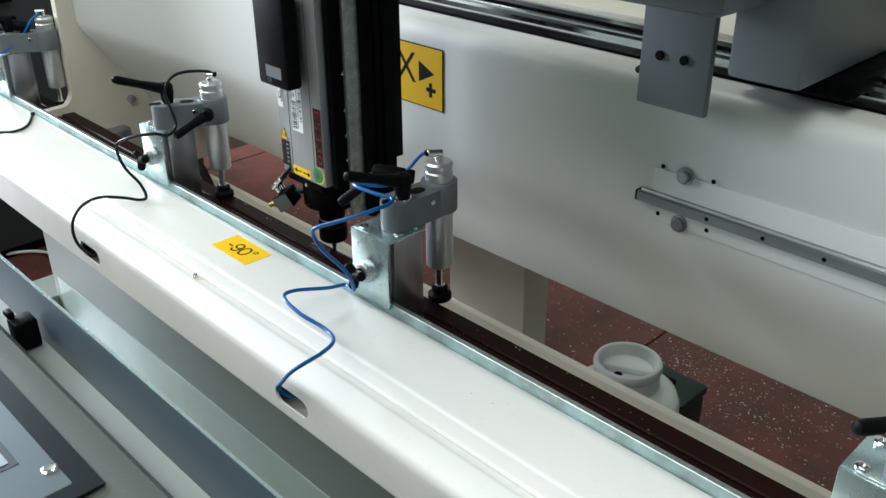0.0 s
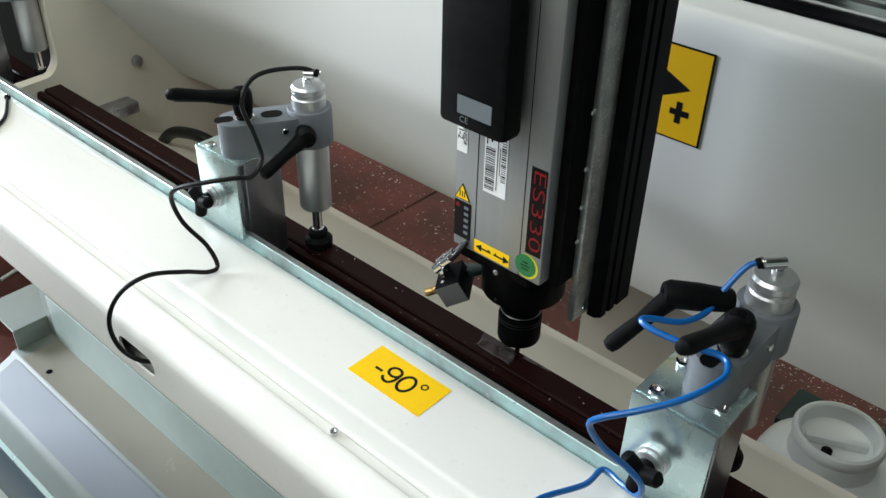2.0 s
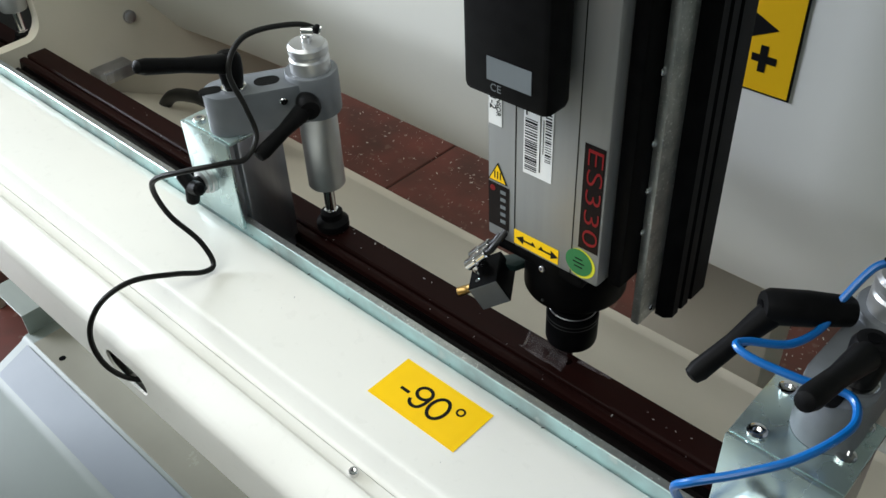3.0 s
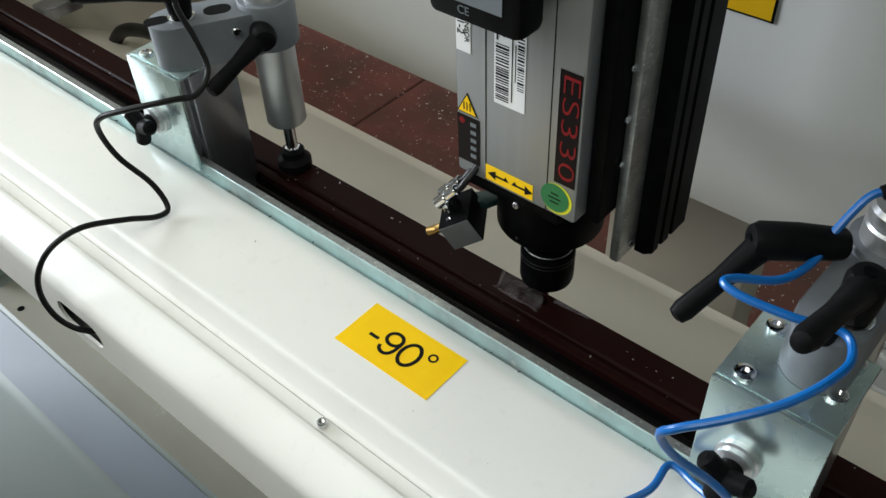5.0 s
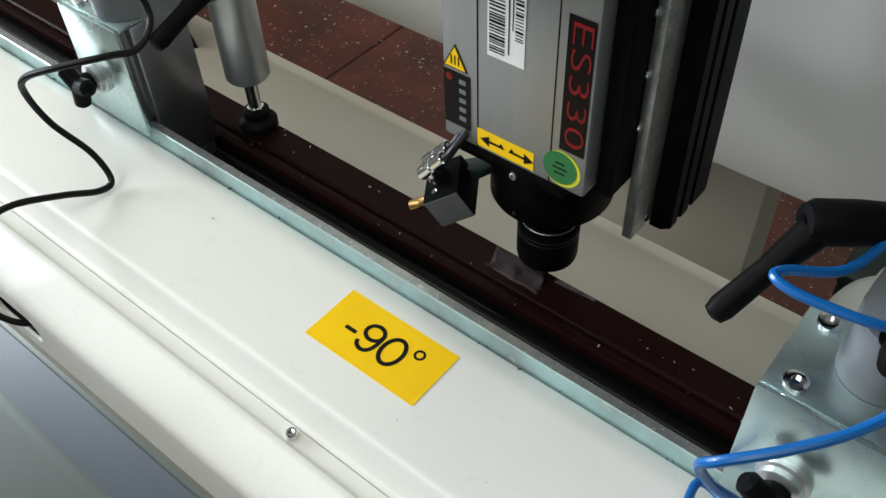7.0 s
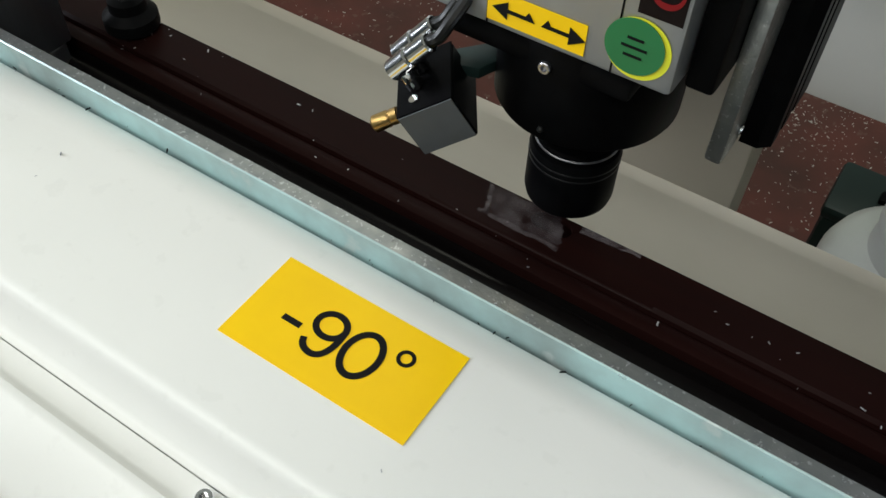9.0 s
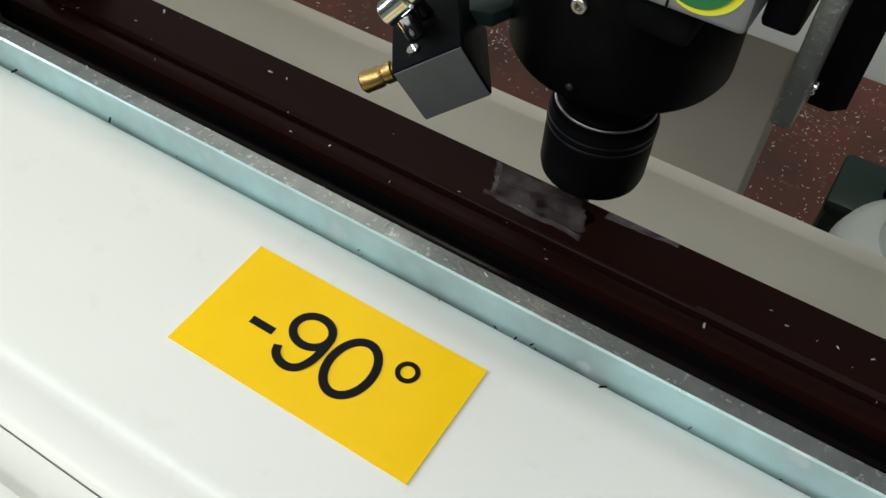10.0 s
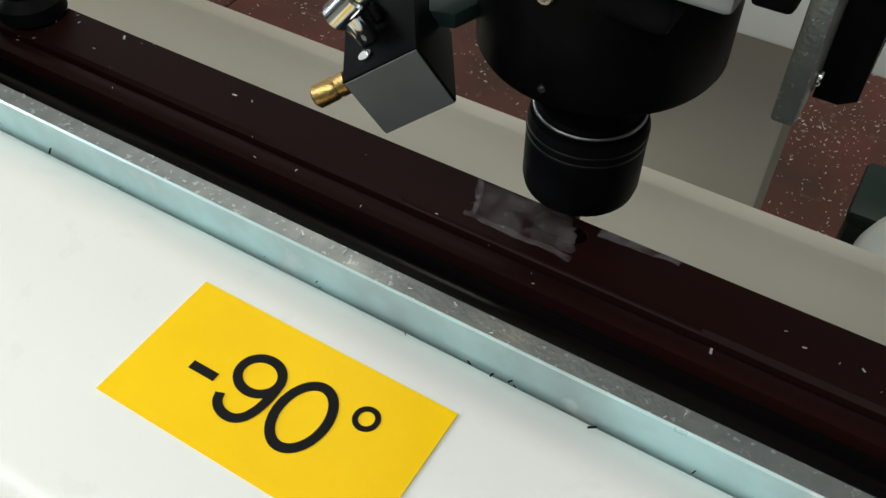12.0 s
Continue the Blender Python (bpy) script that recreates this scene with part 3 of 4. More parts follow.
    lettering("letter", "X", 0.075, up @ pose(-0.004, 0.008, 0), INK, s, "bold black letter", 0.0002, 0.92)
    for sx in (-1, 1):
        part("arrow", outline_plate([(sx * 0.028, 0.026), (sx * 0.066, 0.008), (sx * 0.028, -0.010)][::sx], up, 0.0002), INK, s, smooth=0)
    part("minus", outline_plate([(-0.062, -0.026), (-0.046, -0.026), (-0.046, -0.019), (-0.062, -0.019)], up, 0.0002), INK, s, smooth=0)
    part("plus", outline_plate([(0.046, -0.024), (0.053, -0.024), (0.053, -0.033), (0.060, -0.033), (0.060, -0.024), (0.069, -0.024), (0.069, -0.017), (0.060, -0.017), (0.060, -0.008), (0.053, -0.008), (0.053, -0.017), (0.046, -0.017)], up, 0.0002), INK, s, smooth=0)
    c = thing("carriage", "grey painted carriage housing riding on the beam rails", "machine carriage", (-0.5, 0.85, 1.24))
    part("bracket_plate", box((0.0, 0.0, -0.022), (0.10, 0.012, 0.30), 0.003), GREYPAINT, c)
    part("flange", box((-0.02, -0.11, 0.125), (0.17, 0.0, 0.30), 0.02), GREYPAINT, c)
    for x in (0.03, 0.065):
        part("screw_head", rod((x, 0, 0.045), (x, -0.004, 0.045), 0.006), BLACK, c)
    part("slide_block", box((0.10, 0.08, 0.012), (0.24, 0.26, 0.037), 0.004), BLACKMETAL, c)
    part("housing", box((0.124, -0.005, 0.038), (0.215, 0.62, 0.5), 0.006), GREYPAINT, c)
    part("green_cable", tube([(-0.02, 0.03, 0.01), (0.005, 0.02, 0.03), (0.02, 0.03, 0.08)], 0.005), DARKGREEN, c)
    part("bridge_arm", box((-0.62, -0.02, 0.34), (0.2, 0.10, 0.46), 0.01), GREYPAINT, c)


# ---- clamps ----
def lever(parent, hub, tip, up=0.036, name="clamp_lever", axis=(0, 0, 1)):
    """A black plastic clamping lever: a round hub and a tapered arm."""
    hub, tip, ax = Vector(hub), Vector(tip), Vector(axis).normalized()
    lv = part(name, lathe([(0.009, 0), (0.0105, 0.002), (0.0125, up * 0.5), (0.0125, up - 0.006), (0.010, up - 0.001), (0.005, up)], hub, ax, 20), BLACK, parent, "black plastic clamping lever")
    a = hub + ax * (up - 0.012)
    d = (tip - a)
    bm = lathe([(0.0098, 0), (0.0098, d.length * 0.1), (0.0070, d.length * 0.5), (0.0076, d.length * 0.9), (0.006, d.length * 0.98), (0.002, d.length)], a, d, 16)
    part("grip", bm, BLACK, lv)
    part("lever_screw", lathe([(0.0045, 0), (0.0045, 0.0012), (0.002, 0.0012)], hub + ax * (up - 0.0005), ax, 14), BLACKMETAL, lv)
    return lv


def clamp(x, cyl, hub, lever_tip, side, label, group="clamps along the profile"):
    """A pneumatic clamp: zinc bracket, steel column, cast arm, levers and a vertical cylinder. Places are measured from (x, 0.5905, 0.92)."""
    c = thing("pneumatic_clamp", label, "clamp", (x, 0.5905, 0.92), group=group)
    w, top = 0.0395, 0.1065
    part("bracket_plate", box((-w, 0, 0.0003), (w, 0.0045, top), 0.0012), ZINC, c, "bright zinc front plate")
    part("column", box((-w + 0.003, 0.0147, -0.046), (w - 0.002, 0.070, top - 0.0042), 0.0025), STEEL, c, "brushed grey steel column")
    part("column_shoe", box((-w + 0.004, 0.0275, -0.0715), (w - 0.004, 0.066, -0.0462), 0.002), STEEL, c)
    part("top_plate", box((-w, 0.0047, top - 0.004), (w, 0.073, top), 0.0012), ZINC, c, "bright zinc top plate")
    part("web", box((-w + 0.01, 0.0047, 0.008), (w - 0.01, 0.0145, top - 0.0042)), STEEL, c)
    for sx, sy in ((-0.024, 0.014), (0.027, 0.033), (0.026, 0.064), (-0.026, 0.062)):
        part("cap_screw", lathe([(0.0068, 0), (0.0068, 0.0025), (0.0055, 0.0032), (0.003, 0.0032), (0.003, 0.0012)], (sx, sy, top), (0, 0, 1), 20), CHROME, c, "bright socket screw")
    # star knob in front
    kx, kz = -0.008, 0.047
    part("knob_bush", lathe([(0.0155, 0), (0.0155, 0.004), (0.0135, 0.005), (0.0135, 0.009), (0.012, 0.010)], (kx, 0.0, kz), (0, -1, 0), 24), ALU, c, "ringed metal bush")
    kb = part("star_knob", rod((kx, -0.010, kz), (kx, -0.026, kz), 0.0085), BLACK, c, "black star knob")
    for k in range(3):
        a = radians(20 + 120 * k)
        d = Vector((math.cos(a), 0, math.sin(a)))
        part("knob_wing", rod(Vector((kx, -0.021, kz)), Vector((kx, -0.023, kz)) + d * 0.021, 0.0080, 0.0072, 0.003, 14), BLACK, kb)
    # arm and its hub
    hx, hy = hub
    z0, z1 = top + 0.0005, top + 0.044
    ax, ay = cyl
    d = Vector((ax - hx, ay - hy)).normalized()
    part("arm", slab(stadium((hx, hy), (ax - d.x * 0.018, ay - d.y * 0.018), 0.0225, 0.0215), z0, z1, bevel=0.002), GREYCAST, c, "grey cast clamp arm")
    part("arm_ring", lathe([(0.0262, z0 + 0.002), (0.0272, z0 + 0.004), (0.0272, z1 + 0.0035), (0.0262, z1 + 0.005), (0.019, z1 + 0.005)], (ax, ay, 0), (0, 0, 1), 36), GREYCAST, c)
    for f, r in ((-0.16, 0.0075), (0.48, 0.009)):
        q = Vector((hx + (ax - hx) * f, hy + (ay - hy) * f))
        part("arm_slot", slab(stadium((q.x - d.x * 0.004, q.y - d.y * 0.004), (q.x + d.x * 0.004, q.y + d.y * 0.004), r, r), z1 - 0.001, z1 + 0.0004), BLACK, c, "dark slot in the arm")
    part("hub_washer", lathe([(0.0125, 0), (0.0125, 0.003), (0.010, 0.004)], (hx + 0.008, hy + 0.006, z1), (0, 0, 1), 24), CHROME, c)
    n = Vector((d.y, -d.x))
    part("arm_bolt", rod((ax - d.x * 0.034 + n.x * 0.021, ay - d.y * 0.034 + n.y * 0.021, z0 + 0.03), (ax - d.x * 0.034 + n.x * 0.025, ay - d.y * 0.034 + n.y * 0.025, z0 + 0.03), 0.004), CHROME, c)
    # cylinder, rod and foot
    part("cylinder", lathe([(0.019, -0.005 + 0.02), (0.0205, 0.017), (0.0205, z1 - 0.004), (0.0205, z1 + 0.018), (0.019, z1 + 0.020), (0.019, z1 + 0.023), (0.0205, z1 + 0.025), (0.0205, z1 + 0.031), (0.018, z1 + 0.034), (0.006, z1 + 0.035)], (ax, ay, 0), (0, 0, 1), 36), ALU, c, "satin aluminium cylinder")
    part("piston_rod", rod((ax, ay, -0.024), (ax, ay, 0.015), 0.0062), CHROME, c, "bright piston rod")
    part("lock_nut", lathe([(0.0085, 0), (0.0085, 0.006)], (ax, ay, -0.026), (0, 0, 1), 6), CHROME, c)
    part("foot", lathe([(0.0165, 0), (0.0185, 0.002), (0.0185, 0.010), (0.013, 0.015), (0.0125, 0.022), (0.009, 0.024)], (ax, ay, -0.0458), (0, 0, 1), 28), BLACK, c, "black rubber pressure foot")
    f = part("push_fitting", lathe([(0.0055, 0), (0.0055, 0.006), (0.0045, 0.007), (0.0045, 0.011)], (ax, ay, z1 + 0.035), (0, 0, 1), 18), CHROME, c, "chrome push-in fitting")
    out = Vector((-0.65, -0.76, 0)) if side != "black" else Vector((0.5, 0.35, 0))
    part("elbow", rod(Vector((ax, ay, z1 + 0.046)) - out * 0.006, Vector((ax, ay, z1 + 0.046)) + out * 0.015, 0.0055), CHROME, f)
    # levers
    lever(c, (hx + 0.008, hy + 0.006, z1 + 0.003), lever_tip)
    if side == "black":
        p = Vector((ax - d.x * 0.012 + n.x * 0.026, ay - d.y * 0.012 + n.y * 0.026, z0 + 0.026))
        lever(c, p - n.to_3d() * 0.006, (ax + 0.030, ay - 0.10, z0 + 0.004), 0.026, axis=(n.x, n.y, 0))
    else:
        p = Vector((ax - 0.020, ay - 0.030, z0 + 0.055))
        lever(c, p, (-0.074, 0.0085, 0.1286), 0.062, axis=(-0.040, -0.036, 0.006))
    return c


def hose(name, label, points, r, mat):
    h = thing(name, label, "air hose")
    part("tube_wall", tube(points, r), mat, h)
    a, b = Vector(points[0]), Vector(points[1])
    d = (b - a).normalized()
    part("push_collar", rod(a + d * 0.001, a + d * 0.006, r * 1.7), BLACK, h, "black push-in collar")
    part("retaining_ring", rod(a - d * 0.001, a + d * 0.0012, r * 1.9), CHROME, h, "bright retaining ring")
    return h


def clamps():
    clamp(-1.3725, (0.058, 0.104), (0.014, 0.028), (0.040, -0.070, 0.222), "black", "grey and zinc pneumatic clamp with black air tube")
    clamp(-0.7455, (0.0090, 0.1300), (0.0075, 0.047), (0.012, -0.044, 0.213), "blue", "grey and zinc pneumatic clamp with blue air tube")
    clamp(-2.13, (0.075, 0.104), (0.020, 0.028), (0.04, -0.05, 0.21), "blue", "grey pneumatic clamp with blue air tube beside the end plate")
    clamp(-0.034, (0.045, 0.104), (0.014, 0.028), (-0.02, -0.05, 0.19), "black", "zinc pneumatic clamp at the far end of the table")
    hose("air_hose", "thin blue air tube winding over the white table", [
        (-0.7462, 0.7103, 1.1178), (-0.7560, 0.702, 1.112), (-0.764, 0.682, 1.092), (-0.766, 0.664, 1.080), (-0.775, 0.640, 1.078), (-0.795, 0.622, 1.081), (-0.799, 0.613, 1.082), (-0.785, 0.609, 1.082),
        (-0.755, 0.613, 1.081), (-0.728, 0.621, 1.0795), (-0.717, 0.606, 1.079), (-0.720, 0.586, 1.077), (-0.733, 0.562, 1.070), (-0.754, 0.540, 1.061), (-0.775, 0.524, 1.051), (-0.784, 0.525, 1.036),
        (-0.775, 0.534, 1.012), (-0.757, 0.546, 0.992), (-0.744, 0.553, 0.975), (-0.748, 0.562, 0.950), (-0.770, 0.574, 0.936), (-0.793, 0.580, 0.932), (-0.792, 0.548, 0.940), (-0.808, 0.501, 0.948), (-0.799, 0.478, 0.950), (-0.754, 0.471, 0.947), (-0.705, 0.476, 0.942), (-0.672, 0.465, 0.944), (-0.657, 0.435, 0.946), (-0.661, 0.393, 0.938), (-0.712, 0.406, 0.887),
        (-0.726, 0.408, 0.868), (-0.722, 0.420, 0.853), (-0.708, 0.440, 0.846)], 0.0028, BLUETUBE)
    hose("air_hose", "thin black air tube winding over the white table", [
        (-1.303, 0.704, 1.117), (-1.318, 0.690, 1.124), (-1.335, 0.655, 1.126), (-1.342, 0.632, 1.118), (-1.334, 0.612, 1.098), (-1.314, 0.610, 1.070), (-1.298, 0.606, 1.045), (-1.283, 0.580, 1.038),
        (-1.275, 0.552, 1.050), (-1.298, 0.525, 1.046), (-1.332, 0.511, 1.030), (-1.348, 0.512, 1.008), (-1.345, 0.520, 0.975), (-1.322, 0.532, 0.948), (-1.305, 0.532, 0.9275),
        (-1.303, 0.518, 0.9262), (-1.311, 0.492, 0.936), (-1.324, 0.456, 0.944), (-1.332, 0.427, 0.936), (-1.337, 0.409, 0.915), (-1.336, 0.402, 0.890), (-1.324, 0.404, 0.866), (-1.306, 0.416, 0.852), (-1.290, 0.438, 0.847)], 0.0028, BLACKTUBE)
    hose("air_hose", "thin blue air tube looped round the clamp beside the end plate", [
        (-2.055, 0.694, 1.117), (-2.06, 0.668, 1.10), (-2.075, 0.64, 1.06), (-2.10, 0.60, 1.03), (-2.16, 0.585, 1.025), (-2.22, 0.578, 1.03), (-2.16, 0.566, 1.02), (-2.10, 0.56, 0.99), (-2.08, 0.56, 0.95),
        (-2.12, 0.545, 0.9232), (-2.22, 0.52, 0.9226), (-2.30, 0.48, 0.921)], 0.0028, BLUETUBE)
    hose("air_hose", "thin black air tube lying on the far table end", [
        (-1.93, 0.58, 0.9226), (-1.86, 0.54, 0.9226), (-1.84, 0.50, 0.9226), (-1.90, 0.465, 0.914), (-1.955, 0.425, 0.896), (-1.955, 0.409, 0.87), (-1.935, 0.42, 0.848)], 0.0028, BLACKTUBE)


# ---- spindle ----
def spindle():
    s = thing("milling_spindle", "grey electric milling spindle with stickers and a black nose", "milling spindle", (-0.9915, 0.7125, 0.869))
    zb = 0.146
    r = 0.0458
    part("body", box((-0.0575, -0.055, zb), (0.0575, 0.06, 0.52), 0.0025), SPINDLE, s, "grey aluminium spindle body")
    for x in (-0.028, 0.031):
        part("body_groove", box((x - 0.0004, -0.0553, zb + 0.001), (x + 0.0004, -0.0549, 0.50)), BLACKMETAL, s, smooth=0)
    part("side_plate", box((0.0538, -0.035, zb - 0.002), (0.0665, 0.062, 0.52), 0.002), BLACKMETAL, s, "black side plate")
    for z in (0.19, 0.23, 0.272, 0.33):
        part("side_screw", rod((0.0665, -0.012, z), (0.069, -0.012, z), 0.0032), CHROME, s)
    part("nose_flange", lathe([(0.043, 0.0925), (r - 0.0012, 0.0932), (r, 0.0955), (r, 0.138), (0.046, zb - 0.0005)], (0, 0, 0), (0, 0, 1), 56), BLACKMETAL, s, "black round nose")
    part("nose_shoulder", box((-0.0575, -0.044, 0.131), (0.036, 0.058, zb - 0.0006), 0.003), BLACKMETAL, s)
    part("nose_screw", lathe([(0.0030, 0), (0.0030, 0.0014), (0.0026, 0.0018), (0.0016, 0.0018), (0.0015, 0.0003)], (-0.003, -0.0457, 0.1350), (0, -1, 0), 18), STEEL, s, "bright socket screw")
    part("oil_nipple", lathe([(0.0016, 0), (0.0016, 0.0012), (0.0008, 0.0018)], (-0.001, -0.0457, 0.1005), (0, -1, 0), 14), DARKSTEEL, s)
    part("tool_holder", lathe([(0.0205, 0.0605), (0.0222, 0.062), (0.0222, 0.0655), (0.0210, 0.0665), (0.0210, 0.0695), (0.0228, 0.0705), (0.0228, 0.0935)], (0, 0, 0), (0, 0, 1), 44), BLACKMETAL, s)
    part("holder_ring", lathe([(0.0222, 0.0628), (0.0227, 0.0632), (0.0227, 0.0638), (0.0222, 0.0642)], (0, 0, 0), (0, 0, 1), 44), STEEL, s, "thin bright ring")
    part("collet_nut", lathe([(0.0165, 0.0215), (0.0212, 0.0221), (0.0236, 0.024), (0.0244, 0.0275), (0.0244, 0.0570), (0.0234, 0.0600), (0.0200, 0.0606)], (0, 0, 0), (0, 0, 1), 44), BLACKMETAL, s, "black collet nut")
    for h in (0.0545, 0.0505):
        part("nut_groove", lathe([(0.0240, h), (0.0246, h + 0.0004), (0.0246, h + 0.0013), (0.0240, h + 0.0017)], (0, 0, 0), (0, 0, 1), 44), DARKSTEEL, s)
    part("milling_cutter", lathe([(0.0028, -0.03), (0.003, -0.028), (0.003, 0.006), (0.004, 0.008), (0.004, 0.022)], (0, 0, 0), (0, 0, 1), 20), DARKSTEEL, s, "thin steel milling cutter")
    # stickers on the front face
    front = pose(0, -0.0552, 0, 90)

    def sticker(name, u0, u1, v0, v1, mat, label="", lift=0.0):
        return part(name, outline_plate([(u0, v0), (u1, v0), (u1, v1), (u0, v1)], pose(0, -lift, 0) @ front, 0.00025), mat, s, label, smooth=0)
    sticker("arrow_sticker", -0.0325, 0.0140, zb + 0.0035, zb + 0.0185, YELLOW, "yellow sticker with two black arrows")
    for c, k in ((-0.0195, -1), (0.0035, 1)):
        a = [(c - 0.010 * k, zb + 0.0098), (c - 0.007 * k, zb + 0.0140), (c - 0.0055 * k, zb + 0.0116), (c + 0.003 * k, zb + 0.0116), (c + 0.003 * k, zb + 0.0150), (c + 0.0105 * k, zb + 0.0107), (c + 0.003 * k, zb + 0.0065), (c + 0.003 * k, zb + 0.0098)]
        part("arrow", outline_plate(a[::-k], pose(0, -0.0004, 0) @ front, 0.0002), INK, s, smooth=0)
    part("lime_disc", lathe([(0.0140, 0), (0.0140, 0.0003)], (0.0405, -0.0552, zb + 0.0170), (0, -1, 0), 40), LIME, s, "lime round sticker", smooth=0)
    part("green_disc", lathe([(0.0128, 0), (0.0128, 0.0003)], (0.0390, -0.0556, zb + 0.0176), (0, -1, 0), 40), GREEN, s, "green round sticker", smooth=0)
    for k, w in enumerate((0.008, 0.011, 0.007)):
        part("green_print", box((0.0390 - w / 2, -0.0562, zb + 0.0128 + 0.004 * k), (0.0390 + w / 2, -0.0559, zb + 0.0139 + 0.004 * k)), INK, s, smooth=0)
    sticker("model_plate", 0.037, 0.0555, zb + 0.033, zb + 0.130, PANELBLACK, "narrow black plate with red letters")
    plate = pose(0.0465, -0.0556, zb + 0.083, 90, 0, 0) @ pose(0, 0, 0, 0, 0, -90)
    lettering("model_letters", "ES330", 0.0205, plate, PANELRED, s, "red letters", 0.0001, 1.85, -0.0003)
    sticker("barcode_label", -0.022, 0.006, zb + 0.086, zb + 0.158, PAPER, "white barcode label")
    rng = random.Random(8)
    z = zb + 0.090
    bars = bmesh.new()
    while z < zb + 0.136:
        h = rng.choice((0.0007, 0.0011, 0.0018))
        box((-0.0205, -0.0558, z), (-0.0088, -0.0555, z + h), bm=bars)
        z += h + rng.choice((0.0008, 0.0011, 0.0016))
    z = zb + 0.104
    while z < zb + 0.152:
        h = rng.choice((0.0006, 0.001, 0.0016))
        box((-0.0010, -0.0558, z), (0.0046, -0.0555, z + h), bm=bars)
        z += h + rng.choice((0.0008, 0.0011, 0.0016))
    for x0, x1, z0, z1 in ((-0.0199, -0.0187, 0.139, 0.157), (-0.0145, -0.0125, 0.143, 0.148), (-0.0062, -0.0055, 0.092, 0.155), (-0.0032, -0.0027, 0.110, 0.140)):
        box((x0, -0.0558, zb + z0), (x1, -0.0555, zb + z1), bm=bars)
    part("barcode", bars, INK, s, smooth=0)
    sticker("sensor_label", -0.0555, -0.042, zb + 0.118, zb + 0.158, PAPER, "white label with black figures")
    turned = pose(-0.0487, -0.0557, zb + 0.138, 90) @ pose(0, 0, 0, 0, 0, -90)
    lettering("sensor_words", "SENSOR", 0.0062, turned @ pose(0, 0.0032, 0), INK, s, "", 0.0001)
    lettering("sensor_figures", "1-2", 0.0095, turned @ pose(0, -0.0025, 0), INK, s, "", 0.0001)
    tri = [(-0.0565, zb + 0.064), (-0.036, zb + 0.064), (-0.0462, zb + 0.083)]
    part("warning_border", outline_plate(tri, front, 0.0002), INK, s, smooth=0)
    cx, cz = -0.0462, zb + 0.0700
    part("hot_warning", outline_plate([(cx + (x - cx) * 0.84, cz + (z - cz) * 0.84) for x, z in tri], pose(0, -0.0003, 0) @ front, 0.0002), YELLOW, s, "yellow warning triangle", smooth=0)
    for k in (-1, 0, 1):
        part("heat_mark", box((-0.0466 + k * 0.003, -0.0559, zb + 0.0675), (-0.0456 + k * 0.003, -0.0557, zb + 0.0745)), INK, s, smooth=0)
    sticker("data_plate", -0.0562, -0.034, zb + 0.018, zb + 0.062, PANELBLACK, "small black data plate")
    for k in range(5):
        part("data_line", box((-0.043, -0.0558, zb + 0.024 + 0.0075 * k), (-0.0375, -0.0555, zb + 0.0275 + 0.0075 * k)), GREYPAINT, s, smooth=0)
    part("data_symbol", lathe([(0.0028, 0), (0.0028, 0.0003)], (-0.0515, -0.0554, zb + 0.0565), (0, -1, 0), 18), PANELRED, s, smooth=0)
    part("connector_box", box((-0.054, -0.084, 0.306), (0.024, -0.0555, 0.45), 0.006), BLACK, s, "black connector housing")
    part("connector_label", box((-0.03, -0.0846, 0.322), (0.010, -0.0841, 0.340)), GREYPAINT, s, smooth=0)
    lettering("approval_mark", "CE", 0.0085, pose(-0.022, -0.0843, 0.3165, 90), GREYPAINT, s, "", 0.0001)
    # spray unit
    e1, e2, e3 = Vector((-0.0167, 0.0251, 0.0012)).normalized(), Vector((-0.0163, -0.0104, -0.0108)).normalized(), Vector((-0.0081, -0.0063, 0.0182)).normalized()
    m = Matrix.Translation((-0.0372, -0.0660, 0.1158)) @ Matrix((e1, e2, e3)).transposed().to_4x4() @ Matrix.Scale(1.30, 4)
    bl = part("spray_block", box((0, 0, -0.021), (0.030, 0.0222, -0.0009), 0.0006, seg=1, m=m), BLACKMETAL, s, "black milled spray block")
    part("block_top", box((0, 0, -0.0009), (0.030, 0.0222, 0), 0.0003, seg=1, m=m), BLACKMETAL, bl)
    # thin grey sheet makes this one face paler than the black block
    part("block_face", box((-0.0004, 0.0006, -0.0204), (0, 0.0216, -0.0006), m=m), BLOCKFACE, bl, "grey block face", smooth=0)
    part("block_screw", lathe([(0.0024, 0), (0.0024, 0.001), (0.0012, 0.001)], m @ Vector((0.006, 0.015, 0)), e3, 16), CHROME, bl, "bright ring screw")
    for dx, dy in ((0.013, 0.014), (0.021, 0.012)):
        a = m @ Vector((dx, dy, 0))
        part("hose_fitting", rod(a, a + e3 * 0.012, 0.0044), CHROME, bl, "chrome hose fitting")
        b = a + e3 * 0.0145
        run = Vector((0.013, 0.004, 0.016))
        part("fitting_elbow", rod(b - run * 0.3, b + run * 0.35, 0.0054), CHROME, bl)
        part("fitting_sleeve", rod(b + run * 0.36, b + run, 0.0048), CHROME, bl)
        part("fitting_hose", tube([b + run, b + run * 1.5, b + Vector((0.024, 0.03, 0.05)), b + Vector((0.02, 0.06, 0.12))], 0.003), BLACKTUBE, bl)
    nz = m @ Vector((0.012, 0.0222, -0.0085))
    part("spray_nozzle", lathe([(0.0030, 0), (0.0030, 0.005), (0.0042, 0.0055), (0.0042, 0.009), (0.0034, 0.0095), (0.0044, 0.011), (0.0044, 0.0185), (0.0034, 0.0195), (0.0012, 0.0195)], nz, e2, 22), BRASS, bl, "knurled brass nozzle")
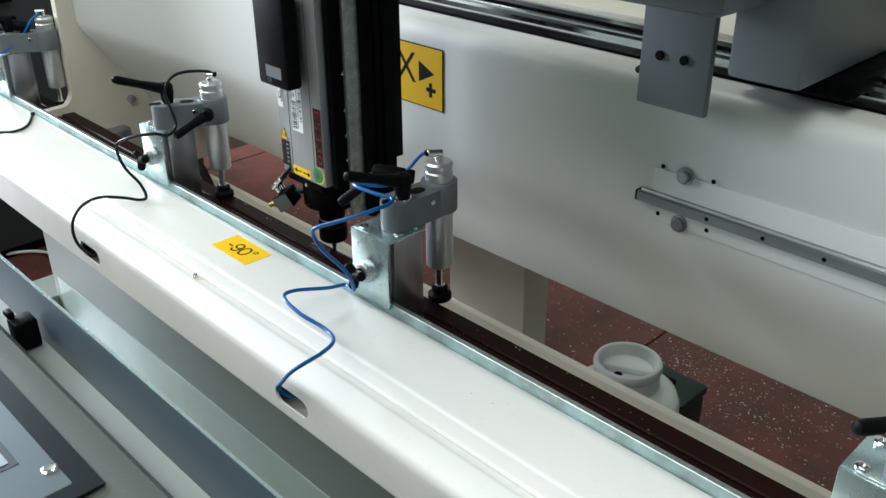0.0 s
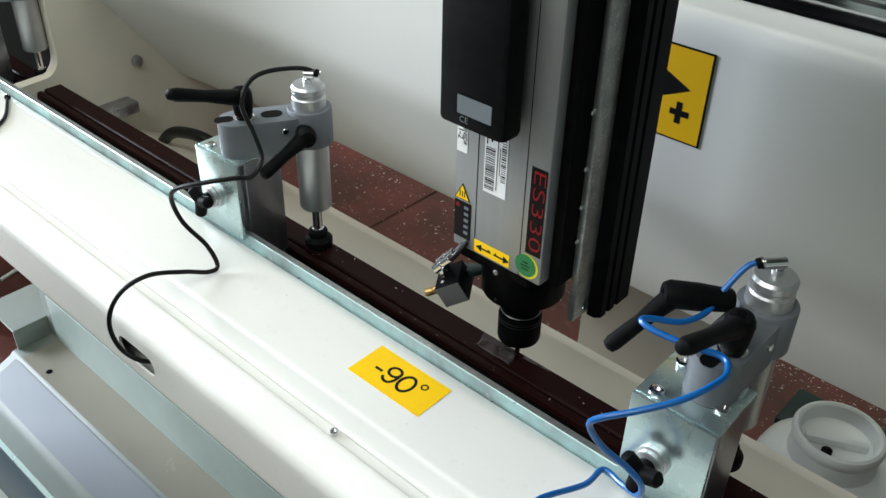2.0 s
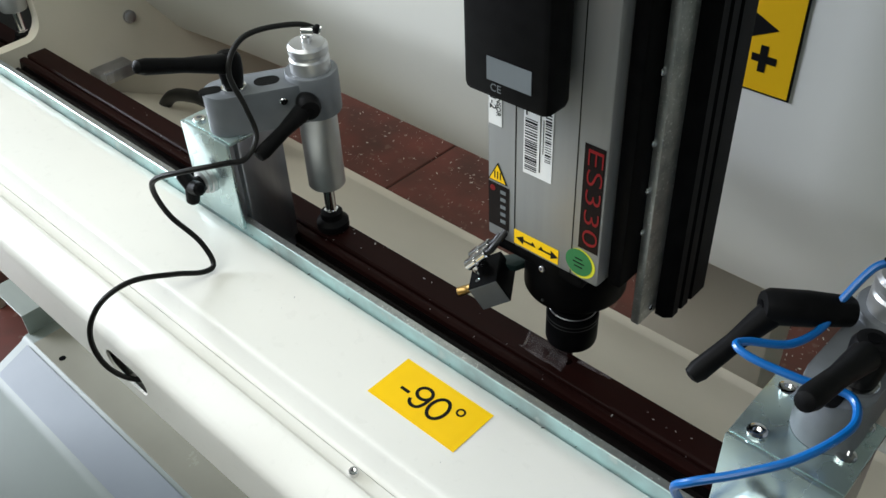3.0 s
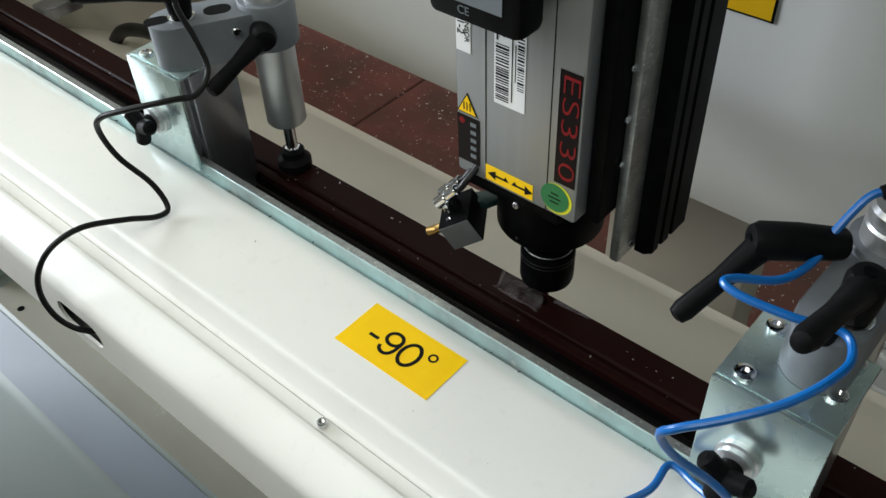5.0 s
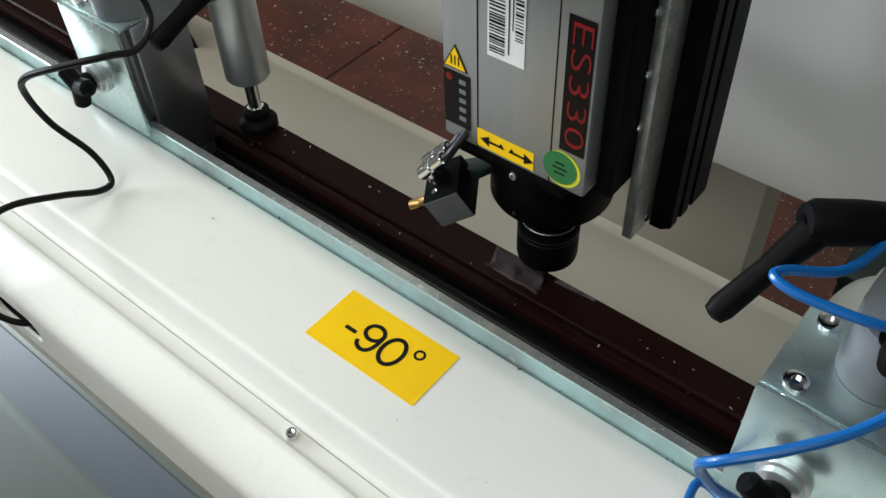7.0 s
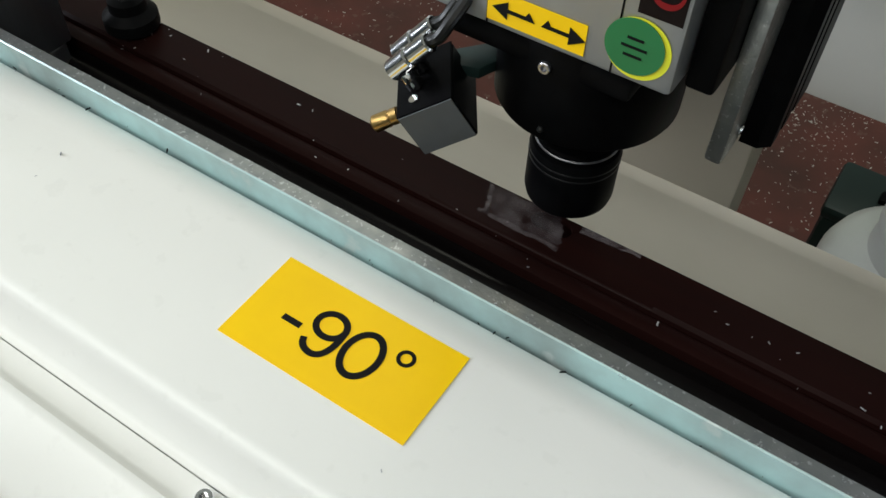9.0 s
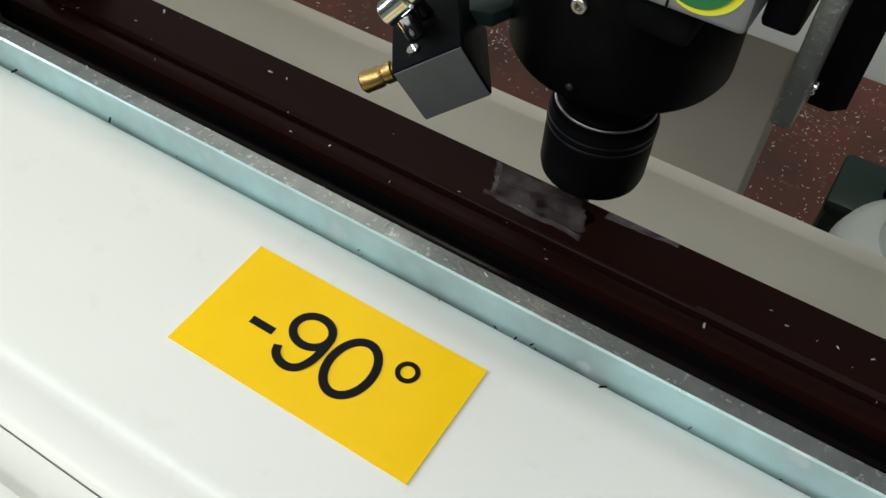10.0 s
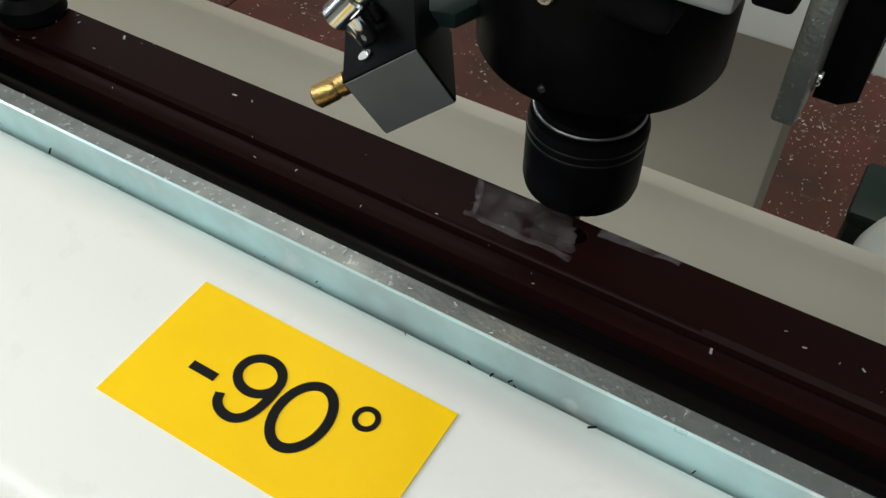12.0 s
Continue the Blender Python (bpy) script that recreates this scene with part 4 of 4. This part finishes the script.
    part("spray_bracket", slab([(-0.060, -0.040), (-0.042, -0.034), (-0.034, -0.012), (-0.044, -0.008), (-0.062, -0.030)], 0.1025, 0.1085, bevel=0.001), DARKGREEN, s, "dark greenish bracket")
    # the front face stands back from the nose
    for ob in list(s.children):
        lo = min(v.co.y for v in ob.data.vertices)
        if -0.060 < lo < -0.0525 and not ob.name.startswith("spray"):
            dx = 0.0 if ob.name.startswith(("arrow", "nose", "oil")) else -(0.0025 if ob.name.startswith("barcode") else 0.0045)
            dz = -0.006 if ob.name.startswith(("barcode", "sensor", "warning", "hot", "heat", "data")) else 0.0
            ob.data.transform(Matrix.Translation((dx, 0.0075, dz)))
    # slide that carries the spindle
    part("slide_plate", box((0.0668, -0.012, 0.092), (0.0750, 0.085, 0.52), 0.0015), ZINC_WORN, s, "bare steel slide plate")
    ex = [(0.0752, 0.014), (0.084, 0.014), (0.0895, 0.019), (0.0895, 0.028), (0.084, 0.031), (0.0895, 0.034), (0.0895, 0.044), (0.084, 0.047), (0.0895, 0.050), (0.0895, 0.072), (0.0752, 0.072)]
    part("slide_extrusion", slab(ex, 0.088, 0.52), BLACKMETAL, s, "black grooved slide profile")
    part("slide_screw", rod((0.0752, 0.004, 0.103), (0.0770, 0.004, 0.103), 0.003), CHROME, s)
    part("slide_pad", box((0.0, 0.062, 0.16), (0.058, 0.115, 0.52), 0.002), BLACKMETAL, s)
    part("slide_head", box((-0.06, 0.10, 0.48), (0.16, 0.20, 0.84), 0.01), GREYPAINT, s)
    # hood block added and sized to shade the beam beside the spindle
    part("slide_hood", box((0.105, -0.22, 0.575), (0.68, 0.13, 1.35), 0.015), GREYPAINT, s, "grey painted hood added above the slide to shade the beam")


# ---- front of the machine and loose things ----
def front():
    g = thing("front_guard", "low front guard with a blue-grey top rail and cream skirt", "machine guard")
    part("top_rail", box((-2.35, 0.203, 0.910), (X1, 0.2075, 1.016), 0.001), BLUEGREY, g, "dark blue-grey painted rail")
    part("skirt", box((-2.35, 0.203, 0.0), (X1, 0.208, 0.9098)), CREAM, g, smooth=0)
    part("lip", box((-2.35, 0.2035, 1.0162), (X1, 0.207, 1.0172)), ZINC, g, smooth=0)
    t = thing("chip_tray", "glossy grey-green sheet-metal chip tray below the table", "chip tray", (0, 0, -0.026))
    out = [(0.212, 0.286), (0.430, 0.290), (0.444, 0.293), (0.450, 0.297), (0.514, 0.323), (0.520, 0.329), (0.527, 0.331), (0.596, 0.333), (0.602, 0.336), (0.604, 0.342), (0.604, 0.797), (0.6065, 0.797), (0.6065, 0.338), (0.598, 0.329), (0.520, 0.325), (0.450, 0.292), (0.430, 0.286), (0.212, 0.282)]
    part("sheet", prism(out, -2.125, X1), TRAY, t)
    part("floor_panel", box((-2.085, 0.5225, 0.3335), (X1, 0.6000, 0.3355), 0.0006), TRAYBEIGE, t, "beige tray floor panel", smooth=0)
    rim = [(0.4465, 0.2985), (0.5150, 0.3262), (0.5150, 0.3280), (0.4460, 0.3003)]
    # the blue-grey of this slope is a window reflection put into the colour
    part("front_slope", prism(rim, -2.10, X1), TRAYBLUEGLEAM, t, "sloped tray sheet, window reflection painted in pale blue-grey", smooth=0)
    # pale strip holds the gloss reflection low on the back wall as colour
    part("back_strip", box((-2.085, 0.6005, 0.3360), (X1, 0.6036, 0.452), 0.0008), TRAYTEALGLEAM, t, "pale blue-green reflection painted on the tray back wall", smooth=0)
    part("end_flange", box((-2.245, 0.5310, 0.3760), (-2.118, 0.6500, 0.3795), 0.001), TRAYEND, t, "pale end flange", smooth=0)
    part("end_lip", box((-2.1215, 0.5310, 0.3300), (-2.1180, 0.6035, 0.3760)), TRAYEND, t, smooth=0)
    part("drain_hole", lathe([(0.0065, 0), (0.0065, 0.0006), (0.003, 0.0006)], (-2.005, 0.540, 0.3355), (0, 0, 1), 18), BLACKMETAL, t, "small dark hole", smooth=0)
    for x in (-1.9, 0.4):
        part("foot", box((x - 0.03, 0.3, 0.026), (x + 0.03, 0.36, 0.282)), TRAY, t, smooth=0)
    c = thing("front_cover", "rounded olive-grey cover along the machine front", "machine cover")
    out = [(0.060, 0.0), (0.060, 0.965), (0.064, 0.982), (0.075, 0.992), (0.12, 0.996), (0.145, 0.990), (0.157, 0.972), (0.160, 0.95), (0.160, 0.0)]
    part("shell", prism(out, -2.35, X1), COVER, c)
    part("seam_strip", box((-2.35, 0.0795, 0.9930), (X1, 0.0835, 0.9965)), PENDANTDARK, c, "dark seam", smooth=0)
    part("end_cap", box((X1, 0.06, 0.0), (X1 + 0.004, 0.16, 0.985)), COVER, c, smooth=0)
    # ledge added so the shaded gap down to the skirt looks pale
    part("gutter_sheet", box((-2.35, 0.1602, 0.925), (X1, 0.2028, 0.930)), TRAYEND, g, "pale ledge added to lighten the gap beside the rail", smooth=0)
    k = thing("catch", "small black catch between cover and rail", "catch", (-0.965, 0.166, 0.9305))
    part("body", box((-0.016, 0.002, 0.0), (0.015, 0.032, 0.042), 0.004), BLACK, k)
    part("latch", box((-0.022, 0.002, 0.042), (-0.004, 0.012, 0.052), 0.003), BLACK, k)
    p = thing("control_console", "blue-grey operator console with labels, screws and cyan buttons", "control console", (-0.56, 0.105, 1.0))
    part("body", box((-0.40, -0.30, -0.06), (-0.022, -0.018, 0.0), 0.003), PENDANT, p)
    part("trim", box((-0.412, -0.312, -0.0036), (-0.002, 0.004, -0.0010), 0.001), PENDANTDARK, p, "dark rubber edge trim")
    part("pedestal", box((-0.3, -0.29, -1.0), (-0.05, -0.05, -0.06), 0.01), GREYPAINT, p)
    part("screw", lathe([(0.008, 0), (0.008, 0.002), (0.006, 0.003), (0.002, 0.0022)], (-0.055, -0.027, 0), (0, 0, 1), 20), CHROME, p, "cross-head screw")
    part("key_panel", box((-0.30, -0.16, 0), (-0.085, -0.045, 0.0008)), PENDANTDARK, p, smooth=0)
    part("label_strip", box((-0.15, -0.115, 0.0008), (-0.092, -0.052, 0.0014)), PENDANTKEY, p, "pale key label", smooth=0)
    part("key", box((-0.135, -0.085, 0.0014), (-0.108, -0.06, 0.004), 0.001), PENDANT, p)
    for x, y in ((-0.20, -0.1), (-0.235, -0.085), (-0.27, -0.1)):
        part("button", lathe([(0.011, 0.0008), (0.011, 0.006), (0.009, 0.008)], (x, y, 0), (0, 0, 1), 24), CYAN, p, "cyan push button")
    h = thing("hose", "thick black hose hanging in front of the table", "hose")
    part("jacket", tube([(-1.66, 0.30, 1.10), (-1.50, 0.30, 1.062), (-1.40, 0.30, 1.035), (-1.383, 0.30, 0.985), (-1.42, 0.30, 0.92), (-1.50, 0.30, 0.84)], 0.011, 12), BLACKTUBE, h)
    part("ferrule", rod((-1.492, 0.30, 0.848), (-1.53, 0.30, 0.81), 0.014), BLACK, h)
    r = thing("cable", "thin white cable coiled on the floor", "cable")
    part("wire", tube([(-3.0 + 0.18 * math.cos(a * 0.6), 0.75 + 0.18 * math.sin(a * 0.6), 0.006 + 0.002 * a) for a in range(11)], 0.006), PAIL, r)
    b = thing("plastic_pail", "milky white plastic pail with an open rim standing on the floor", "pail", (-0.738, 1.285, 0))
    part("shell", lathe([(0.11, 0.0), (0.118, 0.01), (0.120, 0.34), (0.119, 0.385), (0.112, 0.405), (0.095, 0.418), (0.079, 0.424), (0.072, 0.43), (0.070, 0.462), (0.0725, 0.466), (0.074, 0.472), (0.074, 0.479), (0.0715, 0.484), (0.066, 0.486), (0.062, 0.483), (0.060, 0.476), (0.058, 0.458), (0.05, 0.453)], (0, 0, 0), (0, 0, 1), 48), PAIL, b)
    part("inner_bar", box((-0.050, -0.007, 0.4532), (0.050, 0.007, 0.468), 0.003, m=pose(0, 0, 0, 0, 0, 25)), PAIL, b)
    part("dark_plug", lathe([(0.009, 0.4532), (0.009, 0.460), (0.006, 0.462)], (-0.004, -0.028, 0), (0, 0, 1), 18), BLACK, b)
    d = thing("battery_case", "dark green case standing on the floor behind the pail", "case", (-0.752, 1.47, 0))
    part("shell", box((-0.120, -0.055, 0), (0.085, 0.055, 0.305), 0.012), DARKGREEN, d)
    part("lid", box((-0.123, -0.058, 0.305), (0.088, 0.058, 0.330), 0.008), DARKGREEN, d)
    part("grip", box((-0.06, -0.012, 0.330), (0.03, 0.012, 0.340), 0.004), BLACK, d)


hall()
table()
degree_label()
profile()
bed()
beam()
clamps()
spindle()
front()
sprinkle("swarf", "fine bright swarf slivers on the profile deck", 100, 2, (-1.75, -0.3, 0.664, 0.708), 0.0009, SWARF, 0.8745)
sprinkle("swarf", "fine swarf slivers along the steel strip", 150, 3, (-1.75, -0.3, 0.5975, 0.6036), 0.0007, SWARF, 0.9278)
sprinkle("swarf", "dark specks and slivers along the table edge", 60, 5, (-1.75, -0.3, 0.5915, 0.5955), 0.0009, BLACKMETAL, 0.9135)
sprinkle("swarf", "few dark slivers on the white table", 16, 6, (-1.75, -0.3, 0.50, 0.574), 0.0008, STEEL, 0.9203)
sprinkle("chips", "pale plastic chips strewn on the red floor", 9000, 7, (-2.9, 0.4, 1.0, 3.2), 0.0022, CHIPS, 0.0005, 42)
